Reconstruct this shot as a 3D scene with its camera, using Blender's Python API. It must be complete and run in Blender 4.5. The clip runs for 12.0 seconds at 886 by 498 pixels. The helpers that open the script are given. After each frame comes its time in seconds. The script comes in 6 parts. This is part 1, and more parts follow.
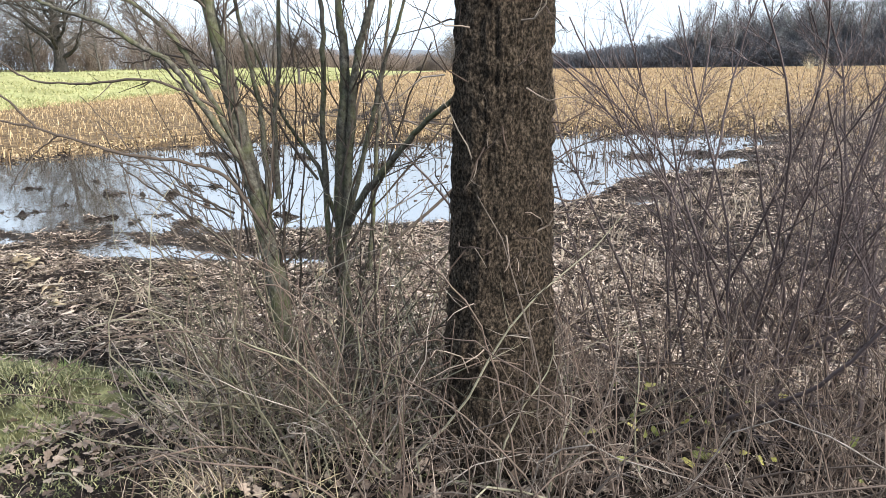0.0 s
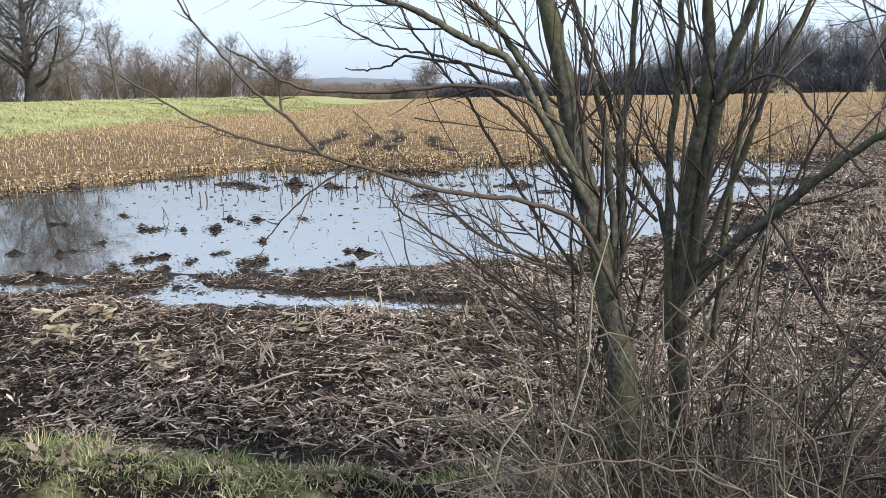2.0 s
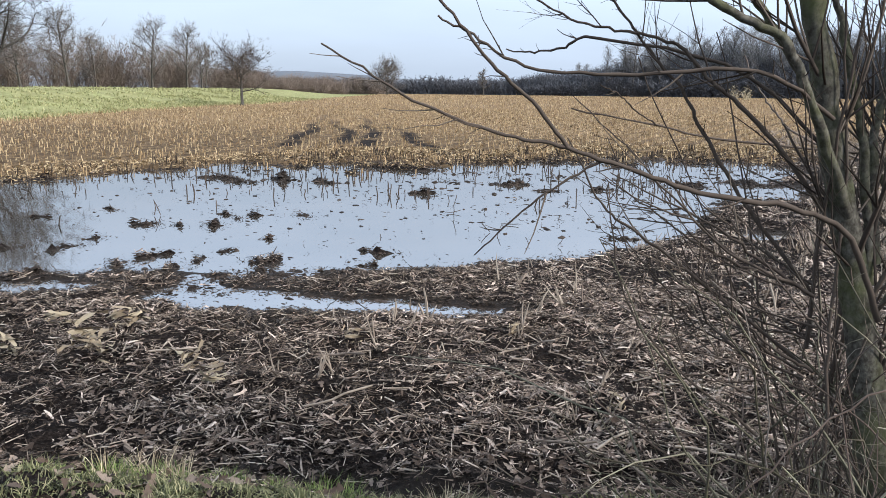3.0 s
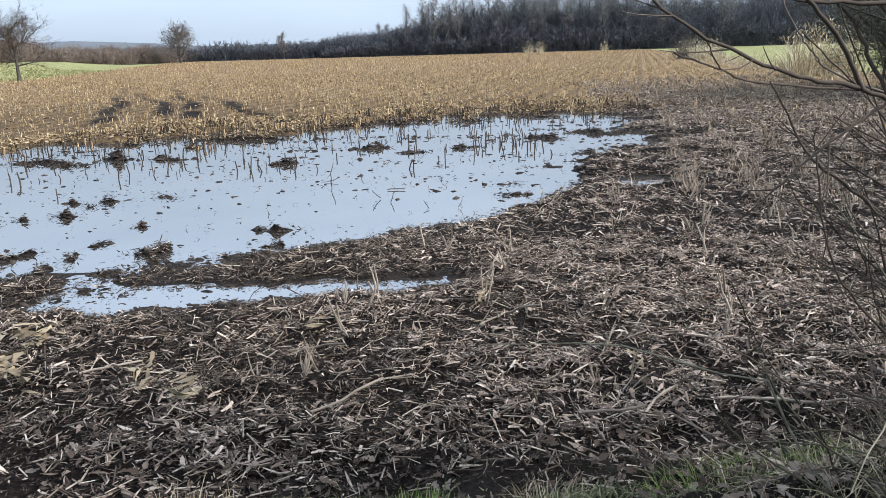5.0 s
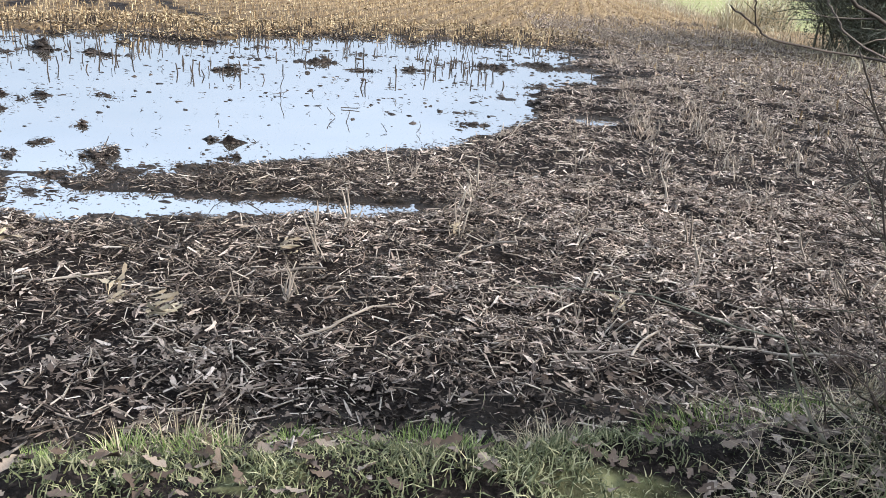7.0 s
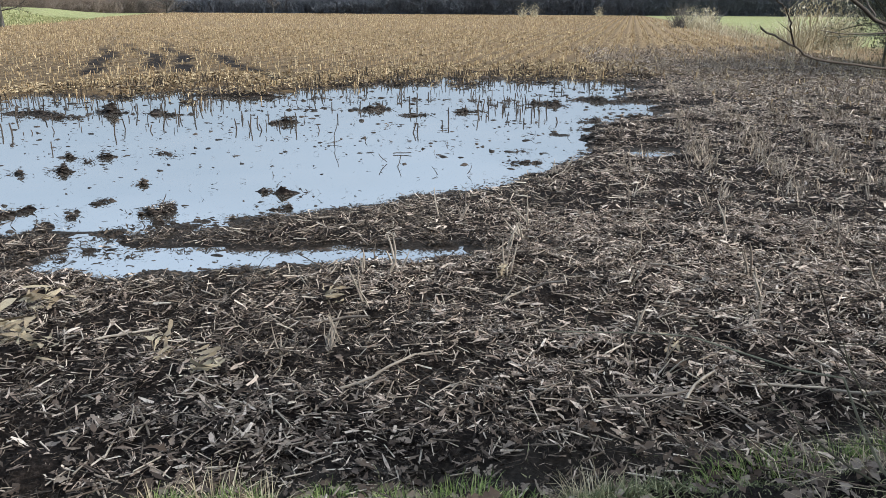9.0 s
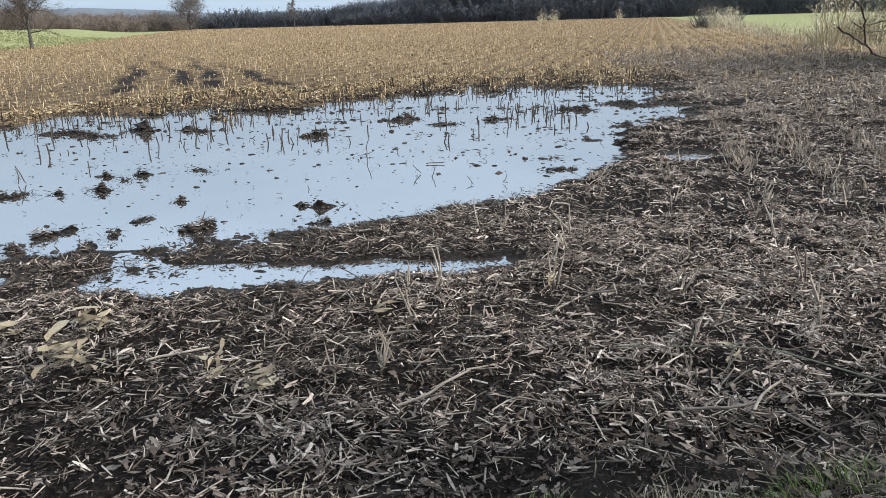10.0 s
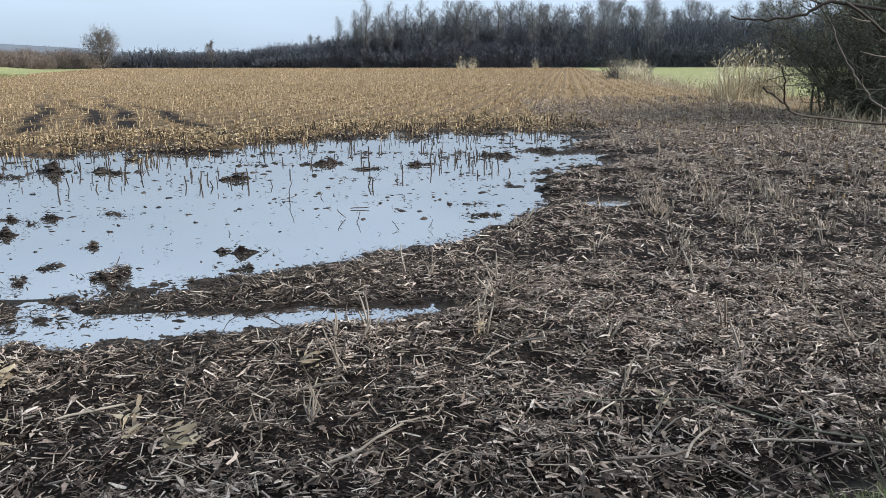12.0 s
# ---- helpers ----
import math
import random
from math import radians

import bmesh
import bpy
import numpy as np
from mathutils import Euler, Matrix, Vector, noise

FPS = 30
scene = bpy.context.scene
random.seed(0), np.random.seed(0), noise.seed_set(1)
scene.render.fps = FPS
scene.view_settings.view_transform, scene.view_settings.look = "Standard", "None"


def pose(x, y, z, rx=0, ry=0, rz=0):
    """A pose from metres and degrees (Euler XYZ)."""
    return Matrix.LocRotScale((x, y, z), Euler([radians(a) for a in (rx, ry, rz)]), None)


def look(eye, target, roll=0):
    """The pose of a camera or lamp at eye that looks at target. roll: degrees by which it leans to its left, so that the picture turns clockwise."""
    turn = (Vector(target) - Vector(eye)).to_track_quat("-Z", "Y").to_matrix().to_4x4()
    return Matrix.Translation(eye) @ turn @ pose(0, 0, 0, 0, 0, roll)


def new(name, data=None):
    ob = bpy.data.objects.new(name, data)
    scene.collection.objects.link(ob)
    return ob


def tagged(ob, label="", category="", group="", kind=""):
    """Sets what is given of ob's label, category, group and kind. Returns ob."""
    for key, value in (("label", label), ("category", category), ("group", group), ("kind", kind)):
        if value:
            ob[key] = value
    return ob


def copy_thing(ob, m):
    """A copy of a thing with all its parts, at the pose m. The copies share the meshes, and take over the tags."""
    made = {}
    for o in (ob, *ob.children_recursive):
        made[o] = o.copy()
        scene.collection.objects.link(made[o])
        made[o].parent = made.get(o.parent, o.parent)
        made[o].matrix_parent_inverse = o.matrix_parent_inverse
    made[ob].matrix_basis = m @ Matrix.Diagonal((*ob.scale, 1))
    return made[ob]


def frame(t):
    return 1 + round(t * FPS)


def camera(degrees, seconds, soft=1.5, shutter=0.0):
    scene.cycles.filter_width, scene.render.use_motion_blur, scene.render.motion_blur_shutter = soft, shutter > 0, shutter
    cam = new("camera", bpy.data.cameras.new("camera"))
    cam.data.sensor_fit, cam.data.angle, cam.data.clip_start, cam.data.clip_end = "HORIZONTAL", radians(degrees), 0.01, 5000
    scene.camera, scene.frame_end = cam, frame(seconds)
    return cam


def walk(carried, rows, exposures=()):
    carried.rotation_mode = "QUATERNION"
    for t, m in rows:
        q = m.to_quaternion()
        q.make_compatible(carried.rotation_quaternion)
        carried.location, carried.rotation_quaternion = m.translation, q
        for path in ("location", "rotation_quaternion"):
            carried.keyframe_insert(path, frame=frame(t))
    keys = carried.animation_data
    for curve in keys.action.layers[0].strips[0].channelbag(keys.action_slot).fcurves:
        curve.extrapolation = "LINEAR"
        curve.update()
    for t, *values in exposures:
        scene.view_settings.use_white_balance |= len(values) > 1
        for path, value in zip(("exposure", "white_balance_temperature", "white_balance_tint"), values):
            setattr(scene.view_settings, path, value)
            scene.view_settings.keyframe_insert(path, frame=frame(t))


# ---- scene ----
cam = camera(59.7, 12.0, soft=0.6, shutter=0.0)

PATH = [
    (0, (3.467, -0.627, 1.777), (2.548, 1.087, 1.31), -0.8),
    (0.5, (3.188, -0.564, 1.777), (2.211, 1.12, 1.323), -0.8),
    (0.9, (2.901, -0.563, 1.771), (1.883, 1.118, 1.4), -1.5),
    (1.2, (2.677, -0.64, 1.761), (1.665, 1.044, 1.386), -1.0),
    (1.5, (2.431, -0.649, 1.793), (1.474, 1.067, 1.416), -0.6),
    (2, (1.905, -0.463, 1.719), (1.047, 1.299, 1.32), -1.0),
    (2.5, (1.47, -0.429, 1.692), (0.629, 1.339, 1.286), -0.6),
    (4.3, (0.41, -0.445, 1.672), (0.069, 1.483, 1.264), -0.3),
    (4.5, (0.323, -0.446, 1.682), (0.005, 1.48, 1.249), -1.5),
    (4.6, (0.281, -0.429, 1.678), (-0.03, 1.496, 1.233), -1.7),
    (5, (0.132, -0.345, 1.657), (-0.156, 1.569, 1.154), -1.7),
    (5.5, (0.013, -0.312, 1.694), (-0.175, 1.598, 1.13), -1.7),
    (6, (-0.148, -0.311, 1.681), (-0.169, 1.598, 1.087), -2.0),
    (6.5, (-0.21, -0.334, 1.677), (-0.193, 1.558, 1.029), 3.1),
    (7, (-0.239, -0.32, 1.671), (-0.306, 1.557, 0.985), 4.5),
    (7.5, (-0.236, -0.316, 1.678), (-0.357, 1.594, 1.099), 4.0),
    (7.7, (-0.225, -0.308, 1.677), (-0.376, 1.604, 1.11), 3.0),
    (9.3, (-0.111, -0.212, 1.674), (-0.39, 1.675, 1.073), -0.4),
    (9.5, (-0.149, -0.202, 1.682), (-0.454, 1.681, 1.082), -1.0),
    (10, (-0.254, -0.189, 1.682), (-0.565, 1.7, 1.105), -1.6),
    (10.5, (-0.317, -0.188, 1.671), (-0.618, 1.711, 1.121), -1.8),
    (11, (-0.33, -0.184, 1.668), (-0.629, 1.715, 1.117), -1.5),
    (11.5, (-0.317, -0.175, 1.671), (-0.609, 1.727, 1.125), -1.4),
    (11.7, (-0.316, -0.168, 1.676), (-0.585, 1.741, 1.14), -1.25),
    (12, (-0.313, -0.138, 1.698), (-0.421, 1.802, 1.225), -0.1),
]
walk(cam, [(t, look(eye, target, roll)) for t, eye, target, roll in PATH],
     [(0, 1.13, 6450, 8), (0.5, 0.93, 6500, 9), (1.0, 0.56, 6560, 9), (1.5, 0.6, 6500, 10), (2.0, 0.66, 6300, 9), (2.7, 0.5, 6200, 10), (4.4, 0.44, 6120, 9), (5.0, 0.52, 6120, 8), (5.5, 0.6, 6150, 8),
      (6.0, 0.75, 6150, 8), (6.4, 0.9, 6150, 8), (7.0, 0.97, 6150, 9), (7.5, 0.47, 6120, 6), (7.8, 0.4, 6100, 5), (9.4, 0.47, 6060, 5), (12, 0.37, 6050, 6)])

# ---- world, sun, exposure ----
SUN_AZ, SUN_EL = 100.0, 32.0      # degrees clockwise from +Y, degrees above the horizon
world = bpy.data.worlds.new("winter_sky")
scene.world = world
world.use_nodes = True
wn, wl = world.node_tree.nodes, world.node_tree.links
wn.clear()
w_out = wn.new("ShaderNodeOutputWorld")
w_bg = wn.new("ShaderNodeBackground")
w_sky = wn.new("ShaderNodeTexSky")
w_sky.sky_type = "NISHITA"
w_sky.sun_disc = False
w_sky.sun_elevation = radians(SUN_EL)
w_sky.sun_rotation = radians(SUN_AZ)
w_sky.air_density, w_sky.dust_density, w_sky.ozone_density = 1.0, 2.5, 1.0
w_co = wn.new("ShaderNodeTexCoord")
w_map = wn.new("ShaderNodeMapping")
w_map.inputs["Scale"].default_value = (1.0, 1.0, 4.5)
w_noise = wn.new("ShaderNodeTexNoise")
w_noise.inputs["Scale"].default_value = 1.6
w_noise.inputs["Detail"].default_value = 5
w_ramp = wn.new("ShaderNodeMapRange")
w_ramp.inputs["From Min"].default_value, w_ramp.inputs["From Max"].default_value = 0.3, 0.7
w_ramp.inputs["To Min"].default_value, w_ramp.inputs["To Max"].default_value = 0.62, 0.95
w_mix = wn.new("ShaderNodeMix")
w_mix.data_type = "RGBA"
w_mix.inputs["B"].default_value = (6.8, 7.9, 9.5, 1)     # thin high cloud
wl.new(w_co.outputs["Generated"], w_map.inputs["Vector"])
wl.new(w_map.outputs["Vector"], w_noise.inputs["Vector"])
wl.new(w_noise.outputs["Fac"], w_ramp.inputs["Value"])
wl.new(w_ramp.outputs["Result"], w_mix.inputs["Factor"])
wl.new(w_sky.outputs["Color"], w_mix.inputs["A"])
w_sep = wn.new("ShaderNodeSeparateXYZ")
w_rise = wn.new("ShaderNodeMapRange")
w_rise.inputs["From Min"].default_value, w_rise.inputs["From Max"].default_value = 0.0, 0.55
w_rise.inputs["To Min"].default_value, w_rise.inputs["To Max"].default_value = 0.76, 1.55
w_lift = wn.new("ShaderNodeVectorMath")
w_lift.operation = "SCALE"
wl.new(w_co.outputs["Generated"], w_sep.inputs["Vector"])
wl.new(w_sep.outputs["Z"], w_rise.inputs["Value"])
wl.new(w_mix.outputs["Result"], w_lift.inputs[0])
wl.new(w_rise.outputs["Result"], w_lift.inputs["Scale"])
wl.new(w_lift.outputs["Vector"], w_bg.inputs["Color"])
wl.new(w_bg.outputs["Background"], w_out.inputs["Surface"])
w_bg.inputs["Strength"].default_value = 0.1

sun = new("sun", bpy.data.lights.new("sun", "SUN"))
sun.data.energy, sun.data.angle, sun.data.color = 5.0, radians(14), (1.0, 0.94, 0.87)
sun_way = Vector((math.sin(radians(SUN_AZ)) * math.cos(radians(SUN_EL)), math.cos(radians(SUN_AZ)) * math.cos(radians(SUN_EL)), math.sin(radians(SUN_EL))))
sun.matrix_world = look(sun_way * 50, (0, 0, 0))
scene.view_settings.exposure = 0.0


# ---- materials ----
class Mat:
    """A node material with a few shorthands."""

    def __init__(self, name, rough=0.8, spec=0.3):
        self.m = bpy.data.materials.new(name)
        self.m.use_nodes = True
        self.n, self.l = self.m.node_tree.nodes, self.m.node_tree.links
        self.p = self.n["Principled BSDF"]
        self.p.inputs["Roughness"].default_value = rough
        self.p.inputs["Specular IOR Level"].default_value = spec

    def node(self, kind, **values):
        nd = self.n.new(kind)
        for key, value in values.items():
            nd.inputs[key.replace("_", " ")].default_value = value
        return nd

    def coords(self, sx=1.0, sy=1.0, sz=1.0, space="Object"):
        co, mp = self.node("ShaderNodeTexCoord"), self.node("ShaderNodeMapping", Scale=(sx, sy, sz))
        self.l.new(co.outputs[space], mp.inputs["Vector"])
        return mp.outputs["Vector"]

    def noise(self, vec, scale, detail=4.0, rough=0.55):
        nd = self.node("ShaderNodeTexNoise", Scale=scale, Detail=detail, Roughness=rough)
        self.l.new(vec, nd.inputs["Vector"])
        return nd.outputs["Fac"]

    def ramp(self, fac, *stops):
        nd = self.n.new("ShaderNodeValToRGB")
        el = nd.color_ramp.elements
        while len(el) < len(stops):
            el.new(0.5)
        for e, (at, col) in zip(el, stops):
            e.position, e.color = at, (*col, 1)
        self.l.new(fac, nd.inputs["Fac"])
        return nd.outputs["Color"]

    def rng(self, fac, a, b, c, d):
        nd = self.node("ShaderNodeMapRange", From_Min=a, From_Max=b, To_Min=c, To_Max=d)
        self.l.new(fac, nd.inputs["Value"])
        return nd.outputs["Result"]

    def mix(self, fac, a, b, kind="MIX"):
        nd = self.n.new("ShaderNodeMix")
        nd.data_type, nd.blend_type = "RGBA", kind
        for slot, value in (("Factor", fac), ("A", a), ("B", b)):
            sock = [s for s in nd.inputs if s.name == slot and (s.type == "VALUE" if slot == "Factor" else s.type == "RGBA")][0]
            if isinstance(value, (int, float)):
                sock.default_value = value
            elif isinstance(value, tuple):
                sock.default_value = (*value, 1)
            else:
                self.l.new(value, sock)
        return [s for s in nd.outputs if s.type == "RGBA"][0]

    def math(self, op, a, b):
        nd = self.n.new("ShaderNodeMath")
        nd.operation = op
        for i, value in enumerate((a, b)):
            if isinstance(value, (int, float)):
                nd.inputs[i].default_value = value
            else:
                self.l.new(value, nd.inputs[i])
        return nd.outputs[0]

    def island(self):
        return self.n.new("ShaderNodeNewGeometry").outputs["Random Per Island"]

    def object_random(self):
        return self.n.new("ShaderNodeObjectInfo").outputs["Random"]

    def bump(self, height, strength=0.5, dist=0.01):
        nd = self.node("ShaderNodeBump", Strength=strength, Distance=dist)
        self.l.new(height, nd.inputs["Height"])
        self.l.new(nd.outputs["Normal"], self.p.inputs["Normal"])

    def colour(self, col):
        self.l.new(col, self.p.inputs["Base Color"])
        return self.m

    def roughness(self, fac):
        self.l.new(fac, self.p.inputs["Roughness"])


ROW_SLANT = 0.1      # the maize rows drift this far to the right for each metre


def mat_ground():
    m = Mat("field_soil", 0.95, 0.05)
    v = m.coords()
    at = m.n.new("ShaderNodeAttribute")
    at.attribute_name = "cover"
    sep = m.n.new("ShaderNodeSeparateColor")
    m.l.new(at.outputs["Color"], sep.inputs["Color"])
    grass, straw, wet = sep.outputs[0], sep.outputs[1], sep.outputs[2]
    fine, mid, big = m.noise(v, 38, 6, 0.7), m.noise(v, 6, 5), m.noise(v, 0.35, 4)
    mud = m.ramp(fine, (0.34, (0.003, 0.0023, 0.002)), (0.52, (0.009, 0.0066, 0.0055)), (0.7, (0.05, 0.037, 0.03)))
    mud = m.mix(m.rng(mid, 0.4, 0.75, 0.0, 0.35), mud, (0.014, 0.0105, 0.0085))
    dry = m.ramp(m.noise(v, 9, 8, 0.75), (0.34, (0.05, 0.032, 0.018)), (0.5, (0.175, 0.115, 0.06)), (0.66, (0.38, 0.273, 0.15)))
    dry = m.mix(m.rng(big, 0.35, 0.65, 0.0, 0.45), dry, (0.2, 0.138, 0.08))
    green = m.ramp(m.noise(v, 3.0, 8, 0.72), (0.34, (0.12, 0.128, 0.05)), (0.5, (0.22, 0.225, 0.095)), (0.66, (0.36, 0.335, 0.175)))
    green = m.mix(m.rng(big, 0.4, 0.6, 0.0, 0.6), green, (0.2, 0.185, 0.085))
    # darker olive streaks: uneven grass, with the soft shading of its ridges painted in
    green = m.mix(m.rng(m.noise(m.coords(0.4, 1.6, 1), 0.5, 6, 0.65), 0.45, 0.62, 0.0, 0.6), green, (0.13, 0.13, 0.055))
    edge = m.math("ADD", m.math("MULTIPLY", mid, 0.5), -0.25)
    place_x = m.n.new("ShaderNodeSeparateXYZ")
    m.l.new(v, place_x.inputs[0])
    furrow = m.n.new("ShaderNodeMath")
    furrow.operation = "SINE"
    m.l.new(m.math("MULTIPLY", m.math("SUBTRACT", place_x.outputs[0], m.math("MULTIPLY", place_x.outputs[1], ROW_SLANT)), 2 * math.pi / 0.75), furrow.inputs[0])
    dry = m.mix(m.rng(furrow.outputs[0], -0.6, 0.6, 0.0, 0.6), dry, (0.09, 0.06, 0.034))
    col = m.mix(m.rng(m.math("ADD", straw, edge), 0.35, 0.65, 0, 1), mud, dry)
    col = m.mix(m.rng(m.math("ADD", grass, edge), 0.35, 0.65, 0, 1), col, green)
    soaked = m.rng(m.math("ADD", wet, edge), 0.3, 0.75, 0, 1)
    col = m.mix(soaked, col, m.ramp(fine, (0.3, (0.007, 0.006, 0.005)), (0.7, (0.032, 0.025, 0.02))))
    m.roughness(m.rng(soaked, 0, 1, 0.9, 0.62))
    m.bump(m.math("ADD", m.math("MULTIPLY", fine, 0.6), mid), 0.8, 0.03)
    return m.colour(col)


def mat_water():
    m = Mat("still_water", 0.025, 0.5)
    v = m.coords()
    m.p.inputs["IOR"].default_value = 5.6
    col = m.ramp(m.noise(v, 0.9, 4), (0.3, (0.035, 0.033, 0.03)), (0.7, (0.06, 0.05, 0.04)))
    m.roughness(m.rng(m.noise(v, 1.3, 3), 0.3, 0.7, 0.015, 0.05))
    m.bump(m.noise(v, 2.5, 2), 0.03, 0.01)
    return m.colour(col)


def mat_litter(name, *stops, rough=0.75, grain=60):
    """Loose plant matter: each piece takes its own tone."""
    m = Mat(name, rough, 0.1)
    v = m.coords()
    col = m.ramp(m.island(), *stops)
    spots = m.noise(v, grain, 4, 0.7)
    col = m.mix(m.rng(spots, 0.45, 0.75, 0.0, 0.75), col, (0.045, 0.034, 0.026))
    m.bump(spots, 0.5, 0.004)
    return m.colour(col)


def mat_piece(name, *stops, rough=0.75, grain=50, stretch=8):
    """Larger single pieces, toned by object, with lengthwise fibres."""
    m = Mat(name, rough, 0.1)
    v = m.coords(1, 1, 1 / stretch)
    col = m.ramp(m.object_random(), *stops)
    fib = m.noise(v, grain, 5, 0.7)
    col = m.mix(m.rng(fib, 0.4, 0.75, 0.0, 0.7), col, (0.06, 0.045, 0.03))
    m.bump(fib, 0.6, 0.004)
    return m.colour(col)


def mat_bark(name, dark, mid, light, scale=1.0, moss=0.0, stretch=5.0, bump=0.012):
    m = Mat(name, 0.95, 0.08)
    v = m.coords(scale, scale, scale / stretch)
    plain = m.coords()
    crack = m.noise(v, 38, 6, 0.68)
    col = m.ramp(crack, (0.38, dark), (0.5, mid), (0.64, light))
    col = m.mix(m.rng(m.noise(plain, 5 * scale, 3), 0.4, 0.7, 0, 0.5), col, dark)
    if moss:
        col = m.mix(m.rng(m.noise(plain, 7, 5, 0.65), 0.5 - 0.2 * moss, 0.75, 0, 0.8), col, (0.085, 0.095, 0.035))
    m.bump(crack, 0.9, bump)
    return m.colour(col)


def mat_twig(name, *stops):
    m = Mat(name, 0.85, 0.1)
    col = m.ramp(m.island(), *stops)
    col = m.mix(m.rng(m.noise(m.coords(), 14, 3), 0.4, 0.7, 0, 0.5), col, stops[0][1])
    return m.colour(col)


def mat_blade(name, *stops):
    m = Mat(name, 0.7, 0.12)
    col = m.ramp(m.island(), *stops)
    m.p.inputs["Subsurface Weight"].default_value = 0.0
    return m.colour(m.mix(m.rng(m.noise(m.coords(), 3.5, 3), 0.35, 0.7, 0, 0.6), col, stops[0][1]))


M_GROUND, M_WATER = mat_ground(), mat_water()
M_SHRED = mat_litter("shredded_maize_leaf", (0.0, (0.02, 0.0142, 0.0112)), (0.3, (0.075, 0.054, 0.042)), (0.55, (0.24, 0.18, 0.142)), (0.88, (0.45, 0.36, 0.29)), (1.0, (0.58, 0.485, 0.4)))
M_DAMP = mat_litter("rotting_maize_leaf", (0.0, (0.004, 0.003, 0.0024)), (0.5, (0.018, 0.013, 0.01)), (0.85, (0.07, 0.052, 0.04)), (1.0, (0.2, 0.158, 0.122)))
M_FRAY = mat_litter("frayed_maize_sheath", (0.0, (0.1, 0.075, 0.057)), (0.6, (0.24, 0.188, 0.143)), (1.0, (0.42, 0.345, 0.265)))
M_STICK = mat_litter("chopped_stalk", (0.0, (0.07, 0.052, 0.04)), (0.5, (0.24, 0.19, 0.148)), (1.0, (0.5, 0.42, 0.34)))
M_WETBIT = mat_litter("soaked_plant_bits", (0.0, (0.012, 0.01, 0.008)), (0.6, (0.035, 0.027, 0.021)), (1.0, (0.09, 0.067, 0.047)), rough=0.55)
M_CLOD = mat_litter("wet_mud_clod", (0.0, (0.01, 0.008, 0.007)), (0.6, (0.026, 0.02, 0.016)), (1.0, (0.06, 0.044, 0.034)), rough=0.6, grain=25)
M_OAK = mat_litter("dead_oak_leaf", (0.0, (0.04, 0.028, 0.021)), (0.5, (0.11, 0.081, 0.064)), (1.0, (0.24, 0.19, 0.152)), grain=90)
M_OAKLEAF = mat_piece("single_oak_leaf", (0.0, (0.045, 0.029, 0.021)), (0.6, (0.11, 0.078, 0.058)), (1.0, (0.24, 0.188, 0.145)), grain=30, stretch=1)
M_STRAW = mat_litter("dry_straw", (0.0, (0.09, 0.058, 0.032)), (0.5, (0.25, 0.175, 0.096)), (1.0, (0.5, 0.39, 0.235)))
M_STUB = mat_litter("cut_maize_stub", (0.0, (0.14, 0.088, 0.045)), (0.5, (0.34, 0.236, 0.126)), (1.0, (0.58, 0.45, 0.27)))
M_STALK = mat_piece("maize_stalk", (0.0, (0.17, 0.135, 0.108)), (1.0, (0.38, 0.32, 0.255)))
M_HUSK = mat_piece("maize_husk", (0.0, (0.24, 0.185, 0.125)), (1.0, (0.42, 0.345, 0.23)), stretch=4)
M_SOAKED = mat_piece("soaked_stalk", (0.0, (0.02, 0.015, 0.012)), (1.0, (0.06, 0.045, 0.035)), rough=0.5)
M_BLADE = mat_blade("grass_blade", (0.0, (0.045, 0.05, 0.023)), (0.5, (0.125, 0.132, 0.063)), (1.0, (0.34, 0.31, 0.185)))
M_TUFT = mat_blade("bright_grass", (0.0, (0.07, 0.1, 0.027)), (0.6, (0.17, 0.22, 0.065)), (1.0, (0.38, 0.385, 0.17)))
M_DRYGRASS = mat_blade("bleached_grass", (0.0, (0.22, 0.17, 0.11)), (0.6, (0.38, 0.31, 0.2)), (1.0, (0.55, 0.48, 0.34)))
M_BANK = mat_blade("rough_bank_grass", (0.0, (0.13, 0.135, 0.058)), (0.6, (0.24, 0.24, 0.105)), (1.0, (0.4, 0.365, 0.2)))
M_PALETWIG = mat_twig("pale_grey_twig", (0.0, (0.055, 0.044, 0.037)), (0.6, (0.15, 0.122, 0.103)), (1.0, (0.36, 0.31, 0.268)))
M_REED = mat_blade("pale_reed", (0.0, (0.3, 0.245, 0.15)), (0.6, (0.47, 0.4, 0.265)), (1.0, (0.68, 0.62, 0.5)))
M_TRUNK = mat_bark("rough_bark", (0.006, 0.005, 0.004), (0.034, 0.0255, 0.0185), (0.115, 0.089, 0.065), 3.0, 0.0, 1.5, 0.03)
M_HAZEL = mat_bark("smooth_greenish_bark", (0.035, 0.031, 0.025), (0.072, 0.066, 0.053), (0.125, 0.116, 0.096), 1.6, 0.3, 1.3, 0.003)
M_MOSSTWIG = mat_twig("lichen_covered_twig", (0.0, (0.04, 0.035, 0.024)), (0.5, (0.1, 0.091, 0.062)), (1.0, (0.24, 0.222, 0.16)))
M_HAZELTWIG = mat_twig("brown_twig", (0.0, (0.035, 0.027, 0.022)), (0.6, (0.07, 0.055, 0.044)), (1.0, (0.15, 0.122, 0.096)))
M_SLOE = mat_twig("dark_purplish_twig", (0.0, (0.042, 0.032, 0.032)), (0.6, (0.08, 0.062, 0.06)), (1.0, (0.16, 0.129, 0.12)))
